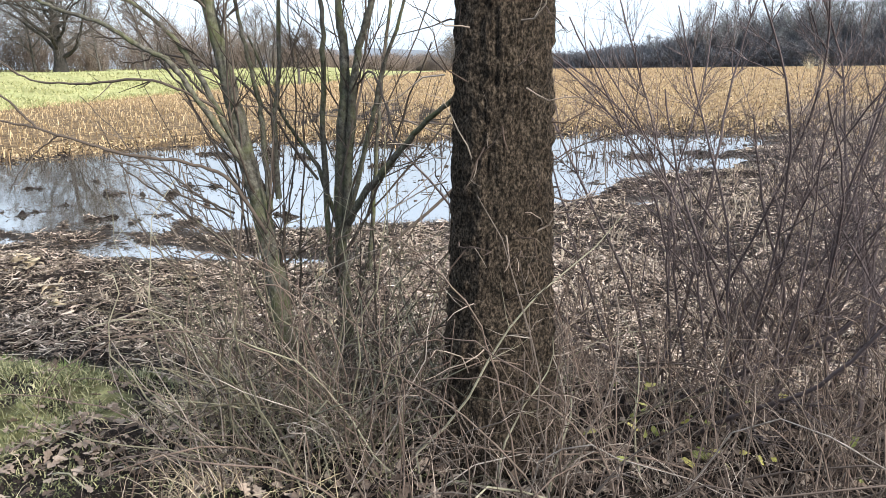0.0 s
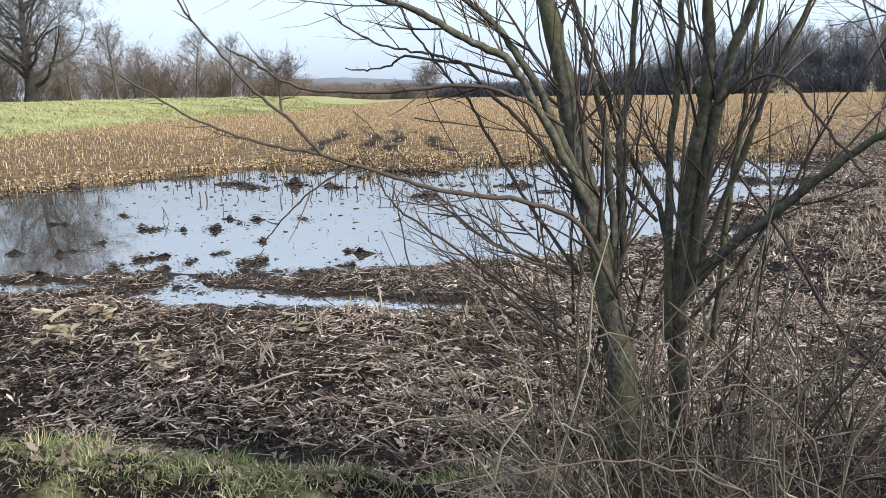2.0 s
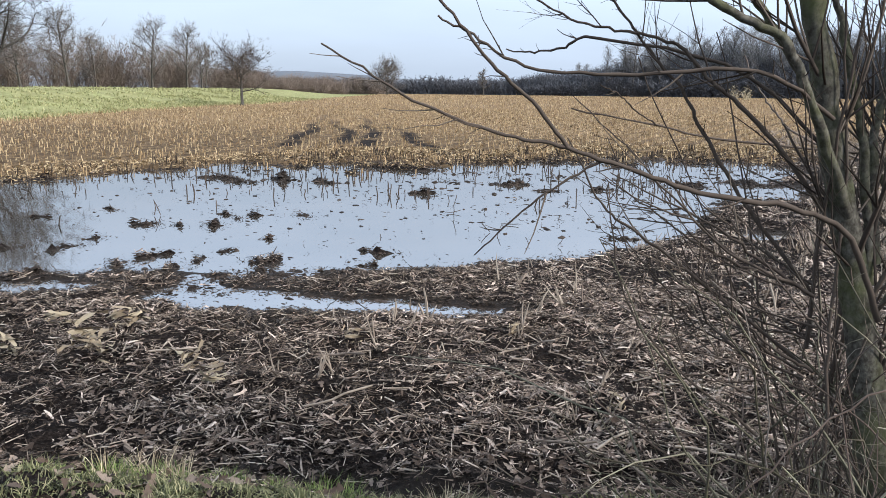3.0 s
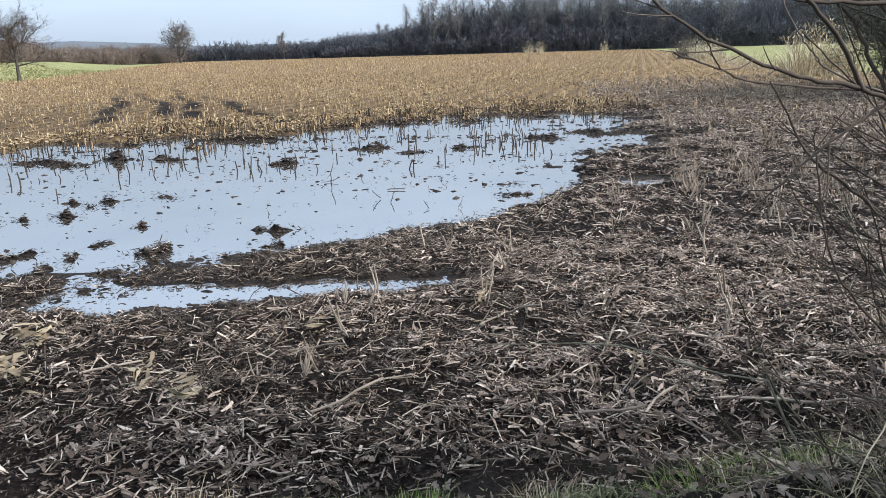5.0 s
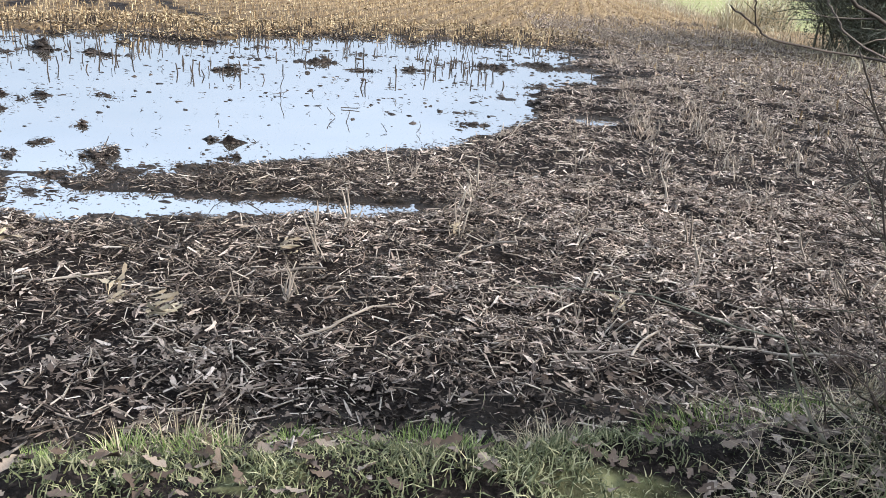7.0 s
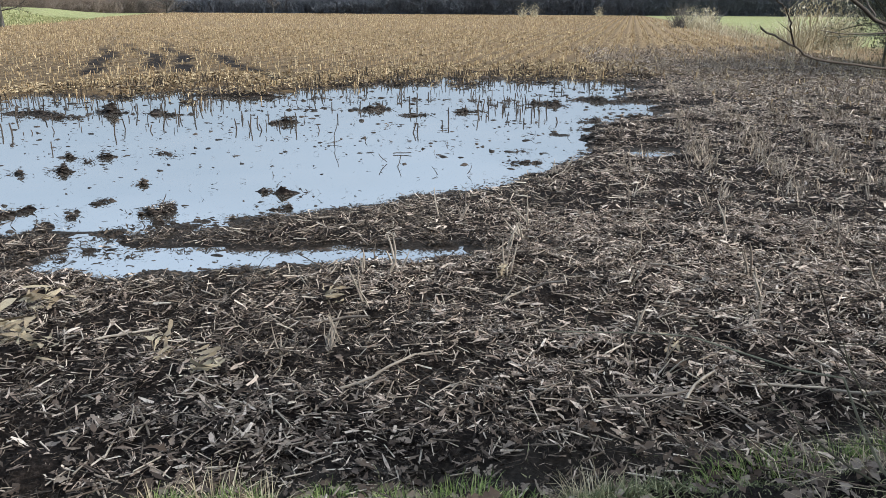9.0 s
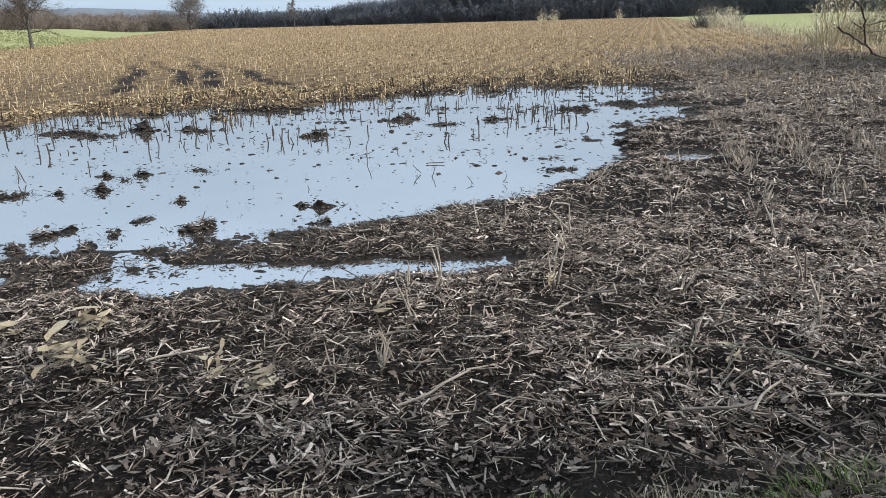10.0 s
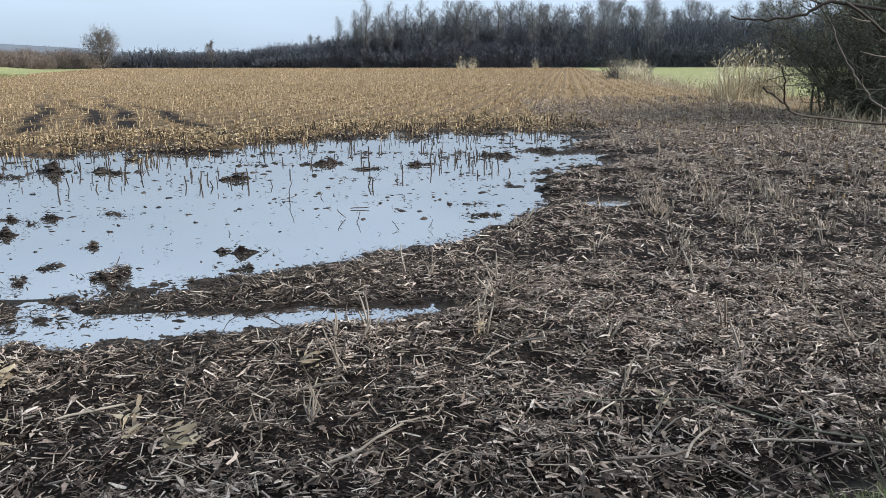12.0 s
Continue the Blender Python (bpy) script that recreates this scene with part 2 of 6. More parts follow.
M_CANE = mat_twig("dead_cane", (0.0, (0.03, 0.021, 0.0165)), (0.55, (0.095, 0.069, 0.055)), (1.0, (0.34, 0.28, 0.23)))
M_FARBARK = mat_bark("grey_bark", (0.04, 0.036, 0.032), (0.075, 0.068, 0.06), (0.13, 0.12, 0.105), 0.4, 0.0, 4, 0.02)
M_FARTWIG = mat_twig("bare_crown_twig", (0.0, (0.085, 0.075, 0.067)), (0.6, (0.13, 0.115, 0.102)), (1.0, (0.2, 0.178, 0.157)))
# distance haze is mixed into the colours of the far wood and ridge
M_HAZEWOOD = mat_twig("haze_tinted_dark_stems", (0.0, (0.068, 0.072, 0.083)), (0.6, (0.09, 0.094, 0.105)), (1.0, (0.12, 0.121, 0.13)))
M_OAKTWIG = mat_twig("dark_oak_twig", (0.0, (0.05, 0.045, 0.042)), (0.6, (0.085, 0.077, 0.07)), (1.0, (0.13, 0.118, 0.108)))
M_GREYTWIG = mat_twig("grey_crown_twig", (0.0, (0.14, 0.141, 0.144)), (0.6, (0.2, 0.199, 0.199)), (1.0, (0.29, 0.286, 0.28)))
M_OAKBARK = mat_bark("dark_oak_bark", (0.025, 0.022, 0.02), (0.05, 0.045, 0.04), (0.09, 0.08, 0.07), 0.4, 0.0, 4, 0.02)
M_HEDGE = mat_twig("brown_hedge_stems", (0.0, (0.12, 0.092, 0.076)), (0.6, (0.17, 0.135, 0.112)), (1.0, (0.22, 0.18, 0.152)))
M_EVER = mat_litter("dull_evergreen_leaf", (0.0, (0.045, 0.051, 0.03)), (0.6, (0.1, 0.107, 0.066)), (1.0, (0.17, 0.172, 0.115)), rough=0.6)
M_BRAMBLE = mat_litter("yellowing_bramble_leaf", (0.0, (0.07, 0.085, 0.025)), (0.6, (0.17, 0.175, 0.045)), (1.0, (0.3, 0.26, 0.08)), rough=0.5)
M_HAZEHILL = mat_twig("haze_tinted_ridge", (0.0, (0.085, 0.095, 0.11)), (0.6, (0.11, 0.12, 0.135)), (1.0, (0.13, 0.14, 0.155)))
M_POST = Mat("white_painted_post", 0.6)
M_POST = M_POST.colour(M_POST.mix(M_POST.noise(M_POST.coords(), 4), (0.62, 0.62, 0.6), (0.8, 0.8, 0.78)))


# ---- mesh builders ----
def mesh_of(name, verts, faces, material, smooth=True):
    """A mesh from an (n, 3) array of places and an (m, 3) or (m, 4) array of corners."""
    verts, faces = np.asarray(verts, np.float32), np.asarray(faces, np.int32)
    me = bpy.data.meshes.new(name)
    me.vertices.add(len(verts))
    me.vertices.foreach_set("co", verts.ravel())
    k = faces.shape[1]
    me.loops.add(faces.size)
    me.loops.foreach_set("vertex_index", faces.ravel())
    me.polygons.add(len(faces))
    me.polygons.foreach_set("loop_start", np.arange(0, faces.size, k, dtype=np.int32))
    me.polygons.foreach_set("loop_total", np.full(len(faces), k, np.int32))
    me.polygons.foreach_set("use_smooth", np.full(len(faces), smooth))
    me.materials.append(material)
    me.update(calc_edges=True)
    me.validate()
    return me


def child(name, me, parent=None, label=""):
    ob = new(name, me)
    if parent is not None:
        ob.parent = parent
    return tagged(ob, label)


class Tubes:
    """Many tapered tubes gathered into one mesh of quads."""

    def __init__(self):
        self.v, self.f, self.n = [], [], 0

    def add(self, pts, radii, sides=5):
        pts = np.asarray(pts, float)
        radii = np.asarray(radii, float)
        tang = np.gradient(pts, axis=0)
        tang /= np.linalg.norm(tang, axis=1)[:, None] + 1e-9
        mean = tang.mean(axis=0)
        ref = np.eye(3)[np.argmin(np.abs(mean))]
        u = np.cross(tang, ref)
        u /= np.linalg.norm(u, axis=1)[:, None] + 1e-9
        w = np.cross(tang, u)
        a = np.arange(sides) * 2 * np.pi / sides
        ring = pts[:, None] + radii[:, None, None] * (u[:, None] * np.cos(a)[None, :, None] + w[:, None] * np.sin(a)[None, :, None])
        k = len(pts)
        i, j = np.meshgrid(np.arange(k - 1), np.arange(sides), indexing="ij")
        q = np.stack([i * sides + j, i * sides + (j + 1) % sides, (i + 1) * sides + (j + 1) % sides, (i + 1) * sides + j], -1).reshape(-1, 4)
        self.v.append(ring.reshape(-1, 3))
        self.f.append(q + self.n)
        self.n += k * sides

    def mesh(self, name, material):
        return mesh_of(name, np.concatenate(self.v), np.concatenate(self.f), material)


def spray(rng, starts, ways, length, width, spread=0.8, lift=0.15):
    """Slim tapering twigs, one triangle each. Returns their corners, and their places and ways for further twigs."""
    n = len(starts)
    d = ways + rng.normal(0, spread, (n, 3)) + np.array((0, 0, lift))
    d /= np.linalg.norm(d, axis=1)[:, None] + 1e-9
    ln = length * rng.uniform(0.45, 1.2, n)[:, None]
    side = np.cross(d, rng.normal(0, 1, (n, 3)))
    side /= np.linalg.norm(side, axis=1)[:, None] + 1e-9
    tips = starts + d * ln
    v = np.stack([starts - side * width / 2, starts + side * width / 2, tips], 1)
    return v, starts, d * ln, d


def sprays(rng, starts, ways, plan):
    """Twigs on twigs: plan gives count per twig, length, width, spread and lift of each order."""
    parts = []
    for count, length, width, spread, lift in plan:
        starts, ways = np.repeat(starts, count, 0), np.repeat(ways, count, 0)
        v, s, full, d = spray(rng, starts, ways, length, width, spread, lift)
        parts.append(v)
        starts, ways = s + full * rng.uniform(0.25, 0.95, len(s))[:, None], d
    v = np.concatenate(parts).reshape(-1, 3)
    return v, np.arange(len(v)).reshape(-1, 3)


def curve_through(points, per=6):
    """A smooth line through a few points (Catmull-Rom)."""
    p = np.asarray(points, float)
    p = np.vstack([2 * p[0] - p[1], p, 2 * p[-1] - p[-2]])
    out = []
    for i in range(1, len(p) - 2):
        for t in np.linspace(0, 1, per, endpoint=False):
            a, b, c, d = p[i - 1], p[i], p[i + 1], p[i + 2]
            out.append(0.5 * (2 * b + (c - a) * t + (2 * a - 5 * b + 4 * c - d) * t * t + (3 * b - a - 3 * c + d) * t ** 3))
    out.append(p[-2])
    return np.array(out)


def unit(v):
    return v / (np.linalg.norm(v) + 1e-9)


def shoot(rng, start, way, length, steps=5, wander=0.18, lift=0.0):
    """A wandering line of points from start."""
    pts, d = [np.asarray(start, float)], unit(np.asarray(way, float))
    for _ in range(steps):
        d = unit(d + rng.normal(0, wander, 3) + np.array((0, 0, lift)))
        pts.append(pts[-1] + d * length / steps)
    return np.array(pts)


def sprout(rng, tubes, line, r0, count, length, depth, spread=0.9, lift=0.05, sides=4, lo=0.15, wander=0.16):
    """Side shoots along a line, with shoots of their own to the given depth."""
    n = len(line)
    for _ in range(count):
        k = int(rng.uniform(lo, 0.98) * (n - 1))
        way = unit(line[min(k + 1, n - 1)] - line[k])
        side = unit(np.cross(way, rng.normal(0, 1, 3)))
        ln = length * rng.uniform(0.4, 1.15) * (1.1 - 0.6 * k / n)
        sub = shoot(rng, line[k], way * (1 - 0.35 * spread) + side * spread, ln, 3 if depth == 0 else 5, wander, lift)
        r = r0 * (1 - 0.6 * k / n)
        tubes.add(sub, np.linspace(r, r * 0.35, len(sub)), sides if depth else max(3, sides - 1))
        if depth:
            sprout(rng, tubes, sub, r * 0.6, max(2, int(count * 0.6)), length * 0.45, depth - 1, spread, lift, max(3, sides - 1), 0.15, wander)


def hashed(ix, iy, seed):
    h = np.sin(ix * 127.1 + iy * 311.7 + seed * 74.7) * 43758.5453
    return h - np.floor(h)


def value_noise(x, y, scale, seed=0):
    x, y = np.asarray(x) * scale, np.asarray(y) * scale
    ix, iy = np.floor(x), np.floor(y)
    fx, fy = x - ix, y - iy
    fx, fy = fx * fx * (3 - 2 * fx), fy * fy * (3 - 2 * fy)
    a, b = hashed(ix, iy, seed), hashed(ix + 1, iy, seed)
    c, d = hashed(ix, iy + 1, seed), hashed(ix + 1, iy + 1, seed)
    return (a * (1 - fx) + b * fx) * (1 - fy) + (c * (1 - fx) + d * fx) * fy * 1.0 - 0.5


def fbm(x, y, scale, seed=0, octaves=3):
    return sum(value_noise(x, y, scale * 2.1 ** i, seed + i) * 0.55 ** i for i in range(octaves))


def step(v):
    v = np.clip(v, 0, 1)
    return v * v * (3 - 2 * v)


# ---- the lie of the land ----
def near_shore(x):
    return np.interp(x, (-14, -7, -5.1, -4.4, -3.7, -3.2, -2.5, -1.6, -1.25, -0.5, -0.1, 0.3, 0.55, 0.95, 1.9, 4), (1.5, 3.3, 4.4, 4.72, 4.9, 5.2, 5.45, 6.2, 6.6, 7.2, 7.8, 8.75, 10.0, 11.5, 12.8, 15))


def far_shore(x):
    return np.interp(x, (-18, -11.8, -10.6, -10, -8.9, -7.8, -6.3, -5.4, -4.8, -3.7, -2.1, -0.7, 1.1, 2.5), (3, 9, 12, 13.9, 15.2, 15.9, 15.6, 16.2, 17.6, 19.6, 19.2, 20.8, 21.0, 22))


def right_shore(y):
    return np.interp(y, (5, 7.8, 8.75, 10.0, 11.5, 12.8, 13.6, 15, 22), (0, 0.1, 0.4, 0.65, 1.0, 1.9, 2.1, 1.75, 2.4))


def verge_edge(x):
    return np.interp(x, (-8, -1.5, -0.5, 0.65, 1.5, 3, 8), (-0.4, 1.63, 1.93, 2.29, 2.52, 2.9, 4.0))


def bank_edge(y):
    return np.interp(y, (-40, 22, 42, 66, 160, 260), (-12, -31, -40, -47, -84, -120))


def field_edge(y):
    return np.interp(y, (0, 24, 35, 70, 120, 260), (7, 8.9, 9.8, 12.4, 15.5, 24))


# low heaps of mud and plant waste in the water: x, y, half length, half width, turn in degrees, height
HEAPS = [(-2.56, 6.62, 0.34, 0.09, 4, 0.06), (-2.36, 6.03, 0.2, 0.06, 10, 0.045), (-3.33, 5.75, 0.2, 0.14, 60, 0.11), (-3.2, 5.42, 0.2, 0.13, 75, 0.05),
         (-3.95, 5.1, 0.2, 0.11, 88, 0.05), (-3.98, 5.52, 0.2, 0.09, 95, 0.05), (-3.99, 6.0, 0.12, 0.1, 20, 0.06), (-4.52, 5.5, 0.34, 0.1, 86, 0.06), (-4.5, 4.98, 0.26, 0.14, 10, 0.05),
         (-4.01, 6.73, 0.1, 0.06, 0, 0.04), (-2.65, 5.63, 0.1, 0.04, 0, 0.04), (-5.25, 7.3, 0.16, 0.06, 70, 0.04), (-5.49, 6.97, 0.13, 0.06, 10, 0.04),
         (-5.65, 5.4, 0.32, 0.1, 88, 0.05), (-5.8, 6.0, 0.18, 0.1, 60, 0.05), (-6.0, 6.95, 0.3, 0.06, 20, 0.05), (-7.6, 6.7, 0.3, 0.1, 10, 0.05), (-5.08, 7.17, 0.2, 0.07, 5, 0.05),
         (-5.9, 6.86, 0.2, 0.12, 20, 0.06), (-4.92, 4.35, 0.3, 0.12, 30, 0.05), (-6.2, 5.2, 0.35, 0.12, 80, 0.05), (-7.2, 7.6, 0.3, 0.07, 0, 0.04),
         (-4.53, 8.3, 0.18, 0.1, 0, 0.05), (-5.11, 8.05, 0.2, 0.08, 5, 0.045), (-5.53, 7.92, 0.16, 0.07, 0, 0.045), (-5.16, 7.75, 0.15, 0.06, 0, 0.04),
         (-7.17, 11.7, 0.24, 0.25, 0, 0.2), (-6.41, 11.7, 0.17, 0.16, 0, 0.12), (-6.1, 11.6, 0.22, 0.14, 0, 0.07), (-8.2, 11.25, 0.8, 0.22, 2, 0.06), (-7.6, 10.95, 0.4, 0.15, 0, 0.06),
         (-4.0, 11.05, 0.3, 0.14, 0, 0.06), (-3.0, 12.8, 0.35, 0.22, 10, 0.07), (-2.2, 12.2, 0.3, 0.12, 0, 0.05), (-1.42, 12.8, 0.3, 0.14, 0, 0.06), (-0.3, 8.43, 0.28, 0.09, 0, 0.05),
         (-0.41, 9.16, 0.18, 0.07, 0, 0.045), (-3.32, 4.68, 0.22, 0.07, -10, 0.04), (-2.98, 4.56, 0.16, 0.06, 15, 0.04), (-3.45, 4.4, 0.14, 0.06, 30, 0.035), (-0.12, 14.0, 0.45, 0.25, 0, 0.07), (0.62, 11.95, 0.28, 0.14, 0, 0.07), (1.37, 12.6, 0.45, 0.1, 12, 0.05), (0.9, 14.8, 0.6, 0.3, 0, 0.06)]

# shallow pools before the shore: ends x, y, x, y and the half width at each
POOLS = [(-2.95, 4.44, -1.0, 4.93, 0.29, 0.17), (-1.0, 4.93, -0.7, 5.0, 0.14, 0.1), (-3.3, 4.42, -2.9, 4.45, 0.25, 0.22), (-3.6, 4.95, -3.2, 4.6, 0.14, 0.18),
         (-5.1, 3.9, -4.65, 4.0, 0.24, 0.2), (-4.45, 4.2, -4.15, 4.28, 0.17, 0.2), (1.15, 9.2, 1.35, 9.4, 0.15, 0.17)]


def land(x, y):
    """Height of the ground; the water stands at 0."""
    x, y = np.asarray(x, float), np.asarray(y, float)
    rag = fbm(x, y, 1.6, 3, 4) * 0.055 + fbm(x, y, 7, 9, 2) * 0.03
    streak = fbm(x * 0.45, y * 1.5, 0.8, 13, 3)
    inner = np.minimum(y - near_shore(x), (right_shore(y) - x) * 1.1 + streak * 1.5 + np.where(y < 6.5, 9, 0))
    outer = far_shore(x) - y + fbm(x * 0.7, y * 1.8, 0.45, 15, 3) * 2.0 + fbm(x, y * 0.6, 0.8, 19, 3) * 3.4
    z = np.clip(np.maximum(-inner * (0.13 - 0.06 * step((x + 0.2) / 1.2)), -outer * 0.024), -0.075, 0.055)
    z = z + rag * np.where(z < 0.05, 1.0, 0.6)
    # streaky mud islands in the shallow far part
    off = far_shore(x) - y
    shallow = step((y - near_shore(x) - 3.0) / 4.0) * step((6.5 - off) / 6.0) * step((off + 1.5) / 1.0)
    shallow = np.maximum(shallow, 0.9 * step((1.6 - (right_shore(y) - x)) / 1.2) * step((y - 9) / 1.5) * step((17 - y) / 3))
    z = z + shallow * np.clip(fbm(x * 0.75, y * 1.3, 1.5, 91, 3) * 0.3 - 0.03, 0, 0.07)
    # the tongue of litter between the pools and the flood lies low
    tongue = step((y - 4.3 - 0.28 * (x + 3.3)) / 0.3) * step((x + 5.4) / 0.4) * step((0.6 - x) / 1.0) * step((8.4 - y) / 1.0)
    z = np.where(z > 0, z * (1 - 0.4 * tongue), z)
    for ax, ay, bx, by, ra, rb in POOLS:
        px, py, dx, dy = x - ax, y - ay, bx - ax, by - ay
        t = np.clip((px * dx + py * dy) / (dx * dx + dy * dy), 0, 1)
        d = np.hypot(px - t * dx, py - t * dy) - (ra + (rb - ra) * t) + fbm(x, y, 3.2, 17, 3) * 0.14
        z = np.minimum(z, np.clip(d * 0.16, -0.05, 1.0) + rag * 0.35)
    shape = z.shape
    fx, fy, z = x.ravel(), y.ravel(), z.ravel().copy()
    wet = np.flatnonzero((fx > -9.5) & (fx < 2.5) & (fy > 3.8) & (fy < 16))
    for hx, hy, a, b, turn, up in HEAPS if len(wet) else ():
        k = wet[(np.abs(fx[wet] - hx) < 1.6 * a + 0.1) & (np.abs(fy[wet] - hy) < 1.6 * a + 0.1)]
        c, s = math.cos(radians(turn)), math.sin(radians(turn))
        u, w = (fx[k] - hx) * c + (fy[k] - hy) * s, -(fx[k] - hx) * s + (fy[k] - hy) * c
        w = w + 0.5 * b * np.sin(u * 3.1 / a + hx * 7)
        g = np.exp(-((u / a) ** 2 + (w / (0.9 * b)) ** 2))
        z[k] = np.maximum(z[k], -0.06 + (0.06 + 0.55 * up) * g * (0.95 + 1.1 * value_noise(fx[k], fy[k], 11, 4) + 1.0 * value_noise(fx[k], fy[k], 21, 6)))
    z = z.reshape(shape)
    # field bumps, the grassy bank, the bank of the verge
    near = step((16 - y) / 6)
    z = z + near * step((z - 0.02) / 0.04) * (fbm(x, y, 5, 21, 3) * 0.07)
    z = z + np.where(y > 20, fbm(x, y, 0.4, 31, 2) * 0.08 * step((y - 20) / 20), 0)
    on_bank = step((bank_edge(y) - x) / 14) * step((170 - y) / 60)
    z = z + on_bank * (1.25 + fbm(x, y * 0.5, 0.25, 33, 3) * 0.35)
    ev = verge_edge(x) + fbm(x, y, 1.3, 41, 2) * 0.25
    v = step((ev - y) / 0.3 + 0.3)
    top = 0.2 + 0.17 * step((x - 0.7) / 1.3) + fbm(x, y, 3, 51, 3) * 0.1
    z = z * (1 - v) + top * v - 0.02 * np.exp(-((y - ev - 0.2) / 0.16) ** 2)
    return z


# wheel tracks: places along each, x and y
TRACKS = [((-11.6, -12.2, -15.1, -23.0, -33.6), (17.8, 19.8, 25.2, 39.5, 58.8)), ((-10.6, -11.6, -18.7, -26), (20, 22.3, 33.0, 45)),
          ((-9.2, -10.2, -20.1, -28.7, -35.0), (18.5, 21.2, 38.9, 63.7, 85.0)), ((-6.4, -7.6, -14.3, -18), (17.6, 19.6, 30.3, 37))]
TRAMS = [((2.6, 3.2, 4.3, 8.4, 13), (21, 26.5, 39.0, 82.5, 135)), ((4.6, 5.3, 6.3, 10.3, 14), (24, 27, 39, 82.5, 122)), ((1.0, 1.84, 4.3, 9), (28, 36.7, 57.4, 105)), ((-2.4, -1.27, 0.6, 5), (27, 34.7, 47.7, 90))]


def rut(x, y, wide=0.3):
    """How far a place lies in a wheel track, 0 to 1."""
    x, y = np.asarray(x, float), np.asarray(y, float)
    out = np.zeros_like(x)
    for xs, ys in TRACKS:
        cx = np.interp(y, ys, xs) + 0.2 * np.sin(y * 0.8)
        out = np.maximum(out, step(1.5 - np.abs(x - cx) / (0.8 * wide + 0.001 * y)) * step((y - ys[0] + 1) / 2) * step((ys[-1] - y) / 12))
    for k, (xs, ys) in enumerate(TRAMS):
        cx = np.interp(y, ys, xs)
        out = np.maximum(out, (0.6 if k < 2 else 0.4) * step(1.5 - np.abs(x - cx) / (0.16 + 0.0015 * y)) * step((y - ys[0]) / 8) * step((ys[-1] - y) / 25))
    return out * np.clip(0.8 + fbm(x, y, 1.4, 25, 3) * 1.1, 0, 0.95)


def cover(x, y):
    """Shares of grass, straw and soaked ground at a place."""
    x, y = np.asarray(x, float), np.asarray(y, float)
    ev = verge_edge(x)
    grass = step((bank_edge(y) - x) / 3 + 0.5)
    grass = np.maximum(grass, step((x - field_edge(y) - 1) / 2) * step((y - 34) / 8))
    grass = np.maximum(grass, step((ev - y) / 0.25) * np.clip(0.3 + fbm(x, y, 2.5, 61, 3) * 0.7, 0.05, 0.45) * step((1.2 - x) / 0.8))
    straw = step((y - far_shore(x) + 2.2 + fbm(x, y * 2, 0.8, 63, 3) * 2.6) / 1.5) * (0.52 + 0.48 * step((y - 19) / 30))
    right = step((x - 2.2) / 1.5)
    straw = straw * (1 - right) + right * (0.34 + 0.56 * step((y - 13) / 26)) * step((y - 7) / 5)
    track = rut(x, y)
    straw = straw * (1 - 0.55 * track)
    z = land(x, y)
    wet = step((0.04 - z) / 0.04) * (np.abs(y - 10) < 14) * (1 - np.clip(1.6 * straw, 0, 1))
    wet = np.maximum(wet, track * 0.4)
    wet = np.maximum(wet, 0.8 * np.exp(-((y - ev - 0.22) / 0.2) ** 2))
    return grass, straw, wet


def graded(lo, hi, fine_lo, fine_hi, size, growth, growth_down):
    """Coordinates that lie close together in the middle stretch and widen outwards."""
    mid = list(np.arange(fine_lo, fine_hi + size / 2, size))
    s, up = size, [mid[-1]]
    while up[-1] < hi:
        s *= growth
        up.append(up[-1] + s)
    s, down = size, [mid[0]]
    while down[-1] > lo:
        s *= growth_down
        down.append(down[-1] - s)
    return np.array(down[:0:-1] + mid + up[1:])


def build_ground():
    xs, ys = graded(-2500, 2500, -6.5, 4.0, 0.064, 1.06, 1.03), graded(-2500, 3500, 0.8, 8.5, 0.064, 1.016, 1.15)
    gx, gy = np.meshgrid(xs, ys)
    gz = land(gx, gy)
    nx, ny = len(xs), len(ys)
    i, j = np.meshgrid(np.arange(ny - 1), np.arange(nx - 1), indexing="ij")
    q = np.stack([i * nx + j, i * nx + j + 1, (i + 1) * nx + j + 1, (i + 1) * nx + j], -1).reshape(-1, 4)
    me = mesh_of("ground", np.stack([gx, gy, gz], -1).reshape(-1, 3), q, M_GROUND)
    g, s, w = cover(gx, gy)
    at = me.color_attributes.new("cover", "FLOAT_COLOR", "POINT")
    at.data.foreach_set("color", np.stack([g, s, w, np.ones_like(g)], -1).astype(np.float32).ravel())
    return tagged(child("ground", me), "muddy maize field with a grassy verge and bank", "ground", kind="structure")


def build_water():
    xs, ys = np.linspace(-19, 3.2, 30), np.linspace(1.8, 23, 30)
    gx, gy = np.meshgrid(xs, ys)
    i, j = np.meshgrid(np.arange(29), np.arange(29), indexing="ij")
    q = np.stack([i * 30 + j, i * 30 + j + 1, (i + 1) * 30 + j + 1, (i + 1) * 30 + j], -1).reshape(-1, 4)
    me = mesh_of("water", np.stack([gx, gy, gx * 0], -1).reshape(-1, 3), q, M_WATER)
    return tagged(child("water", me), "still rainwater flooding the maize field", "water", kind="structure")


build_ground()
build_water()


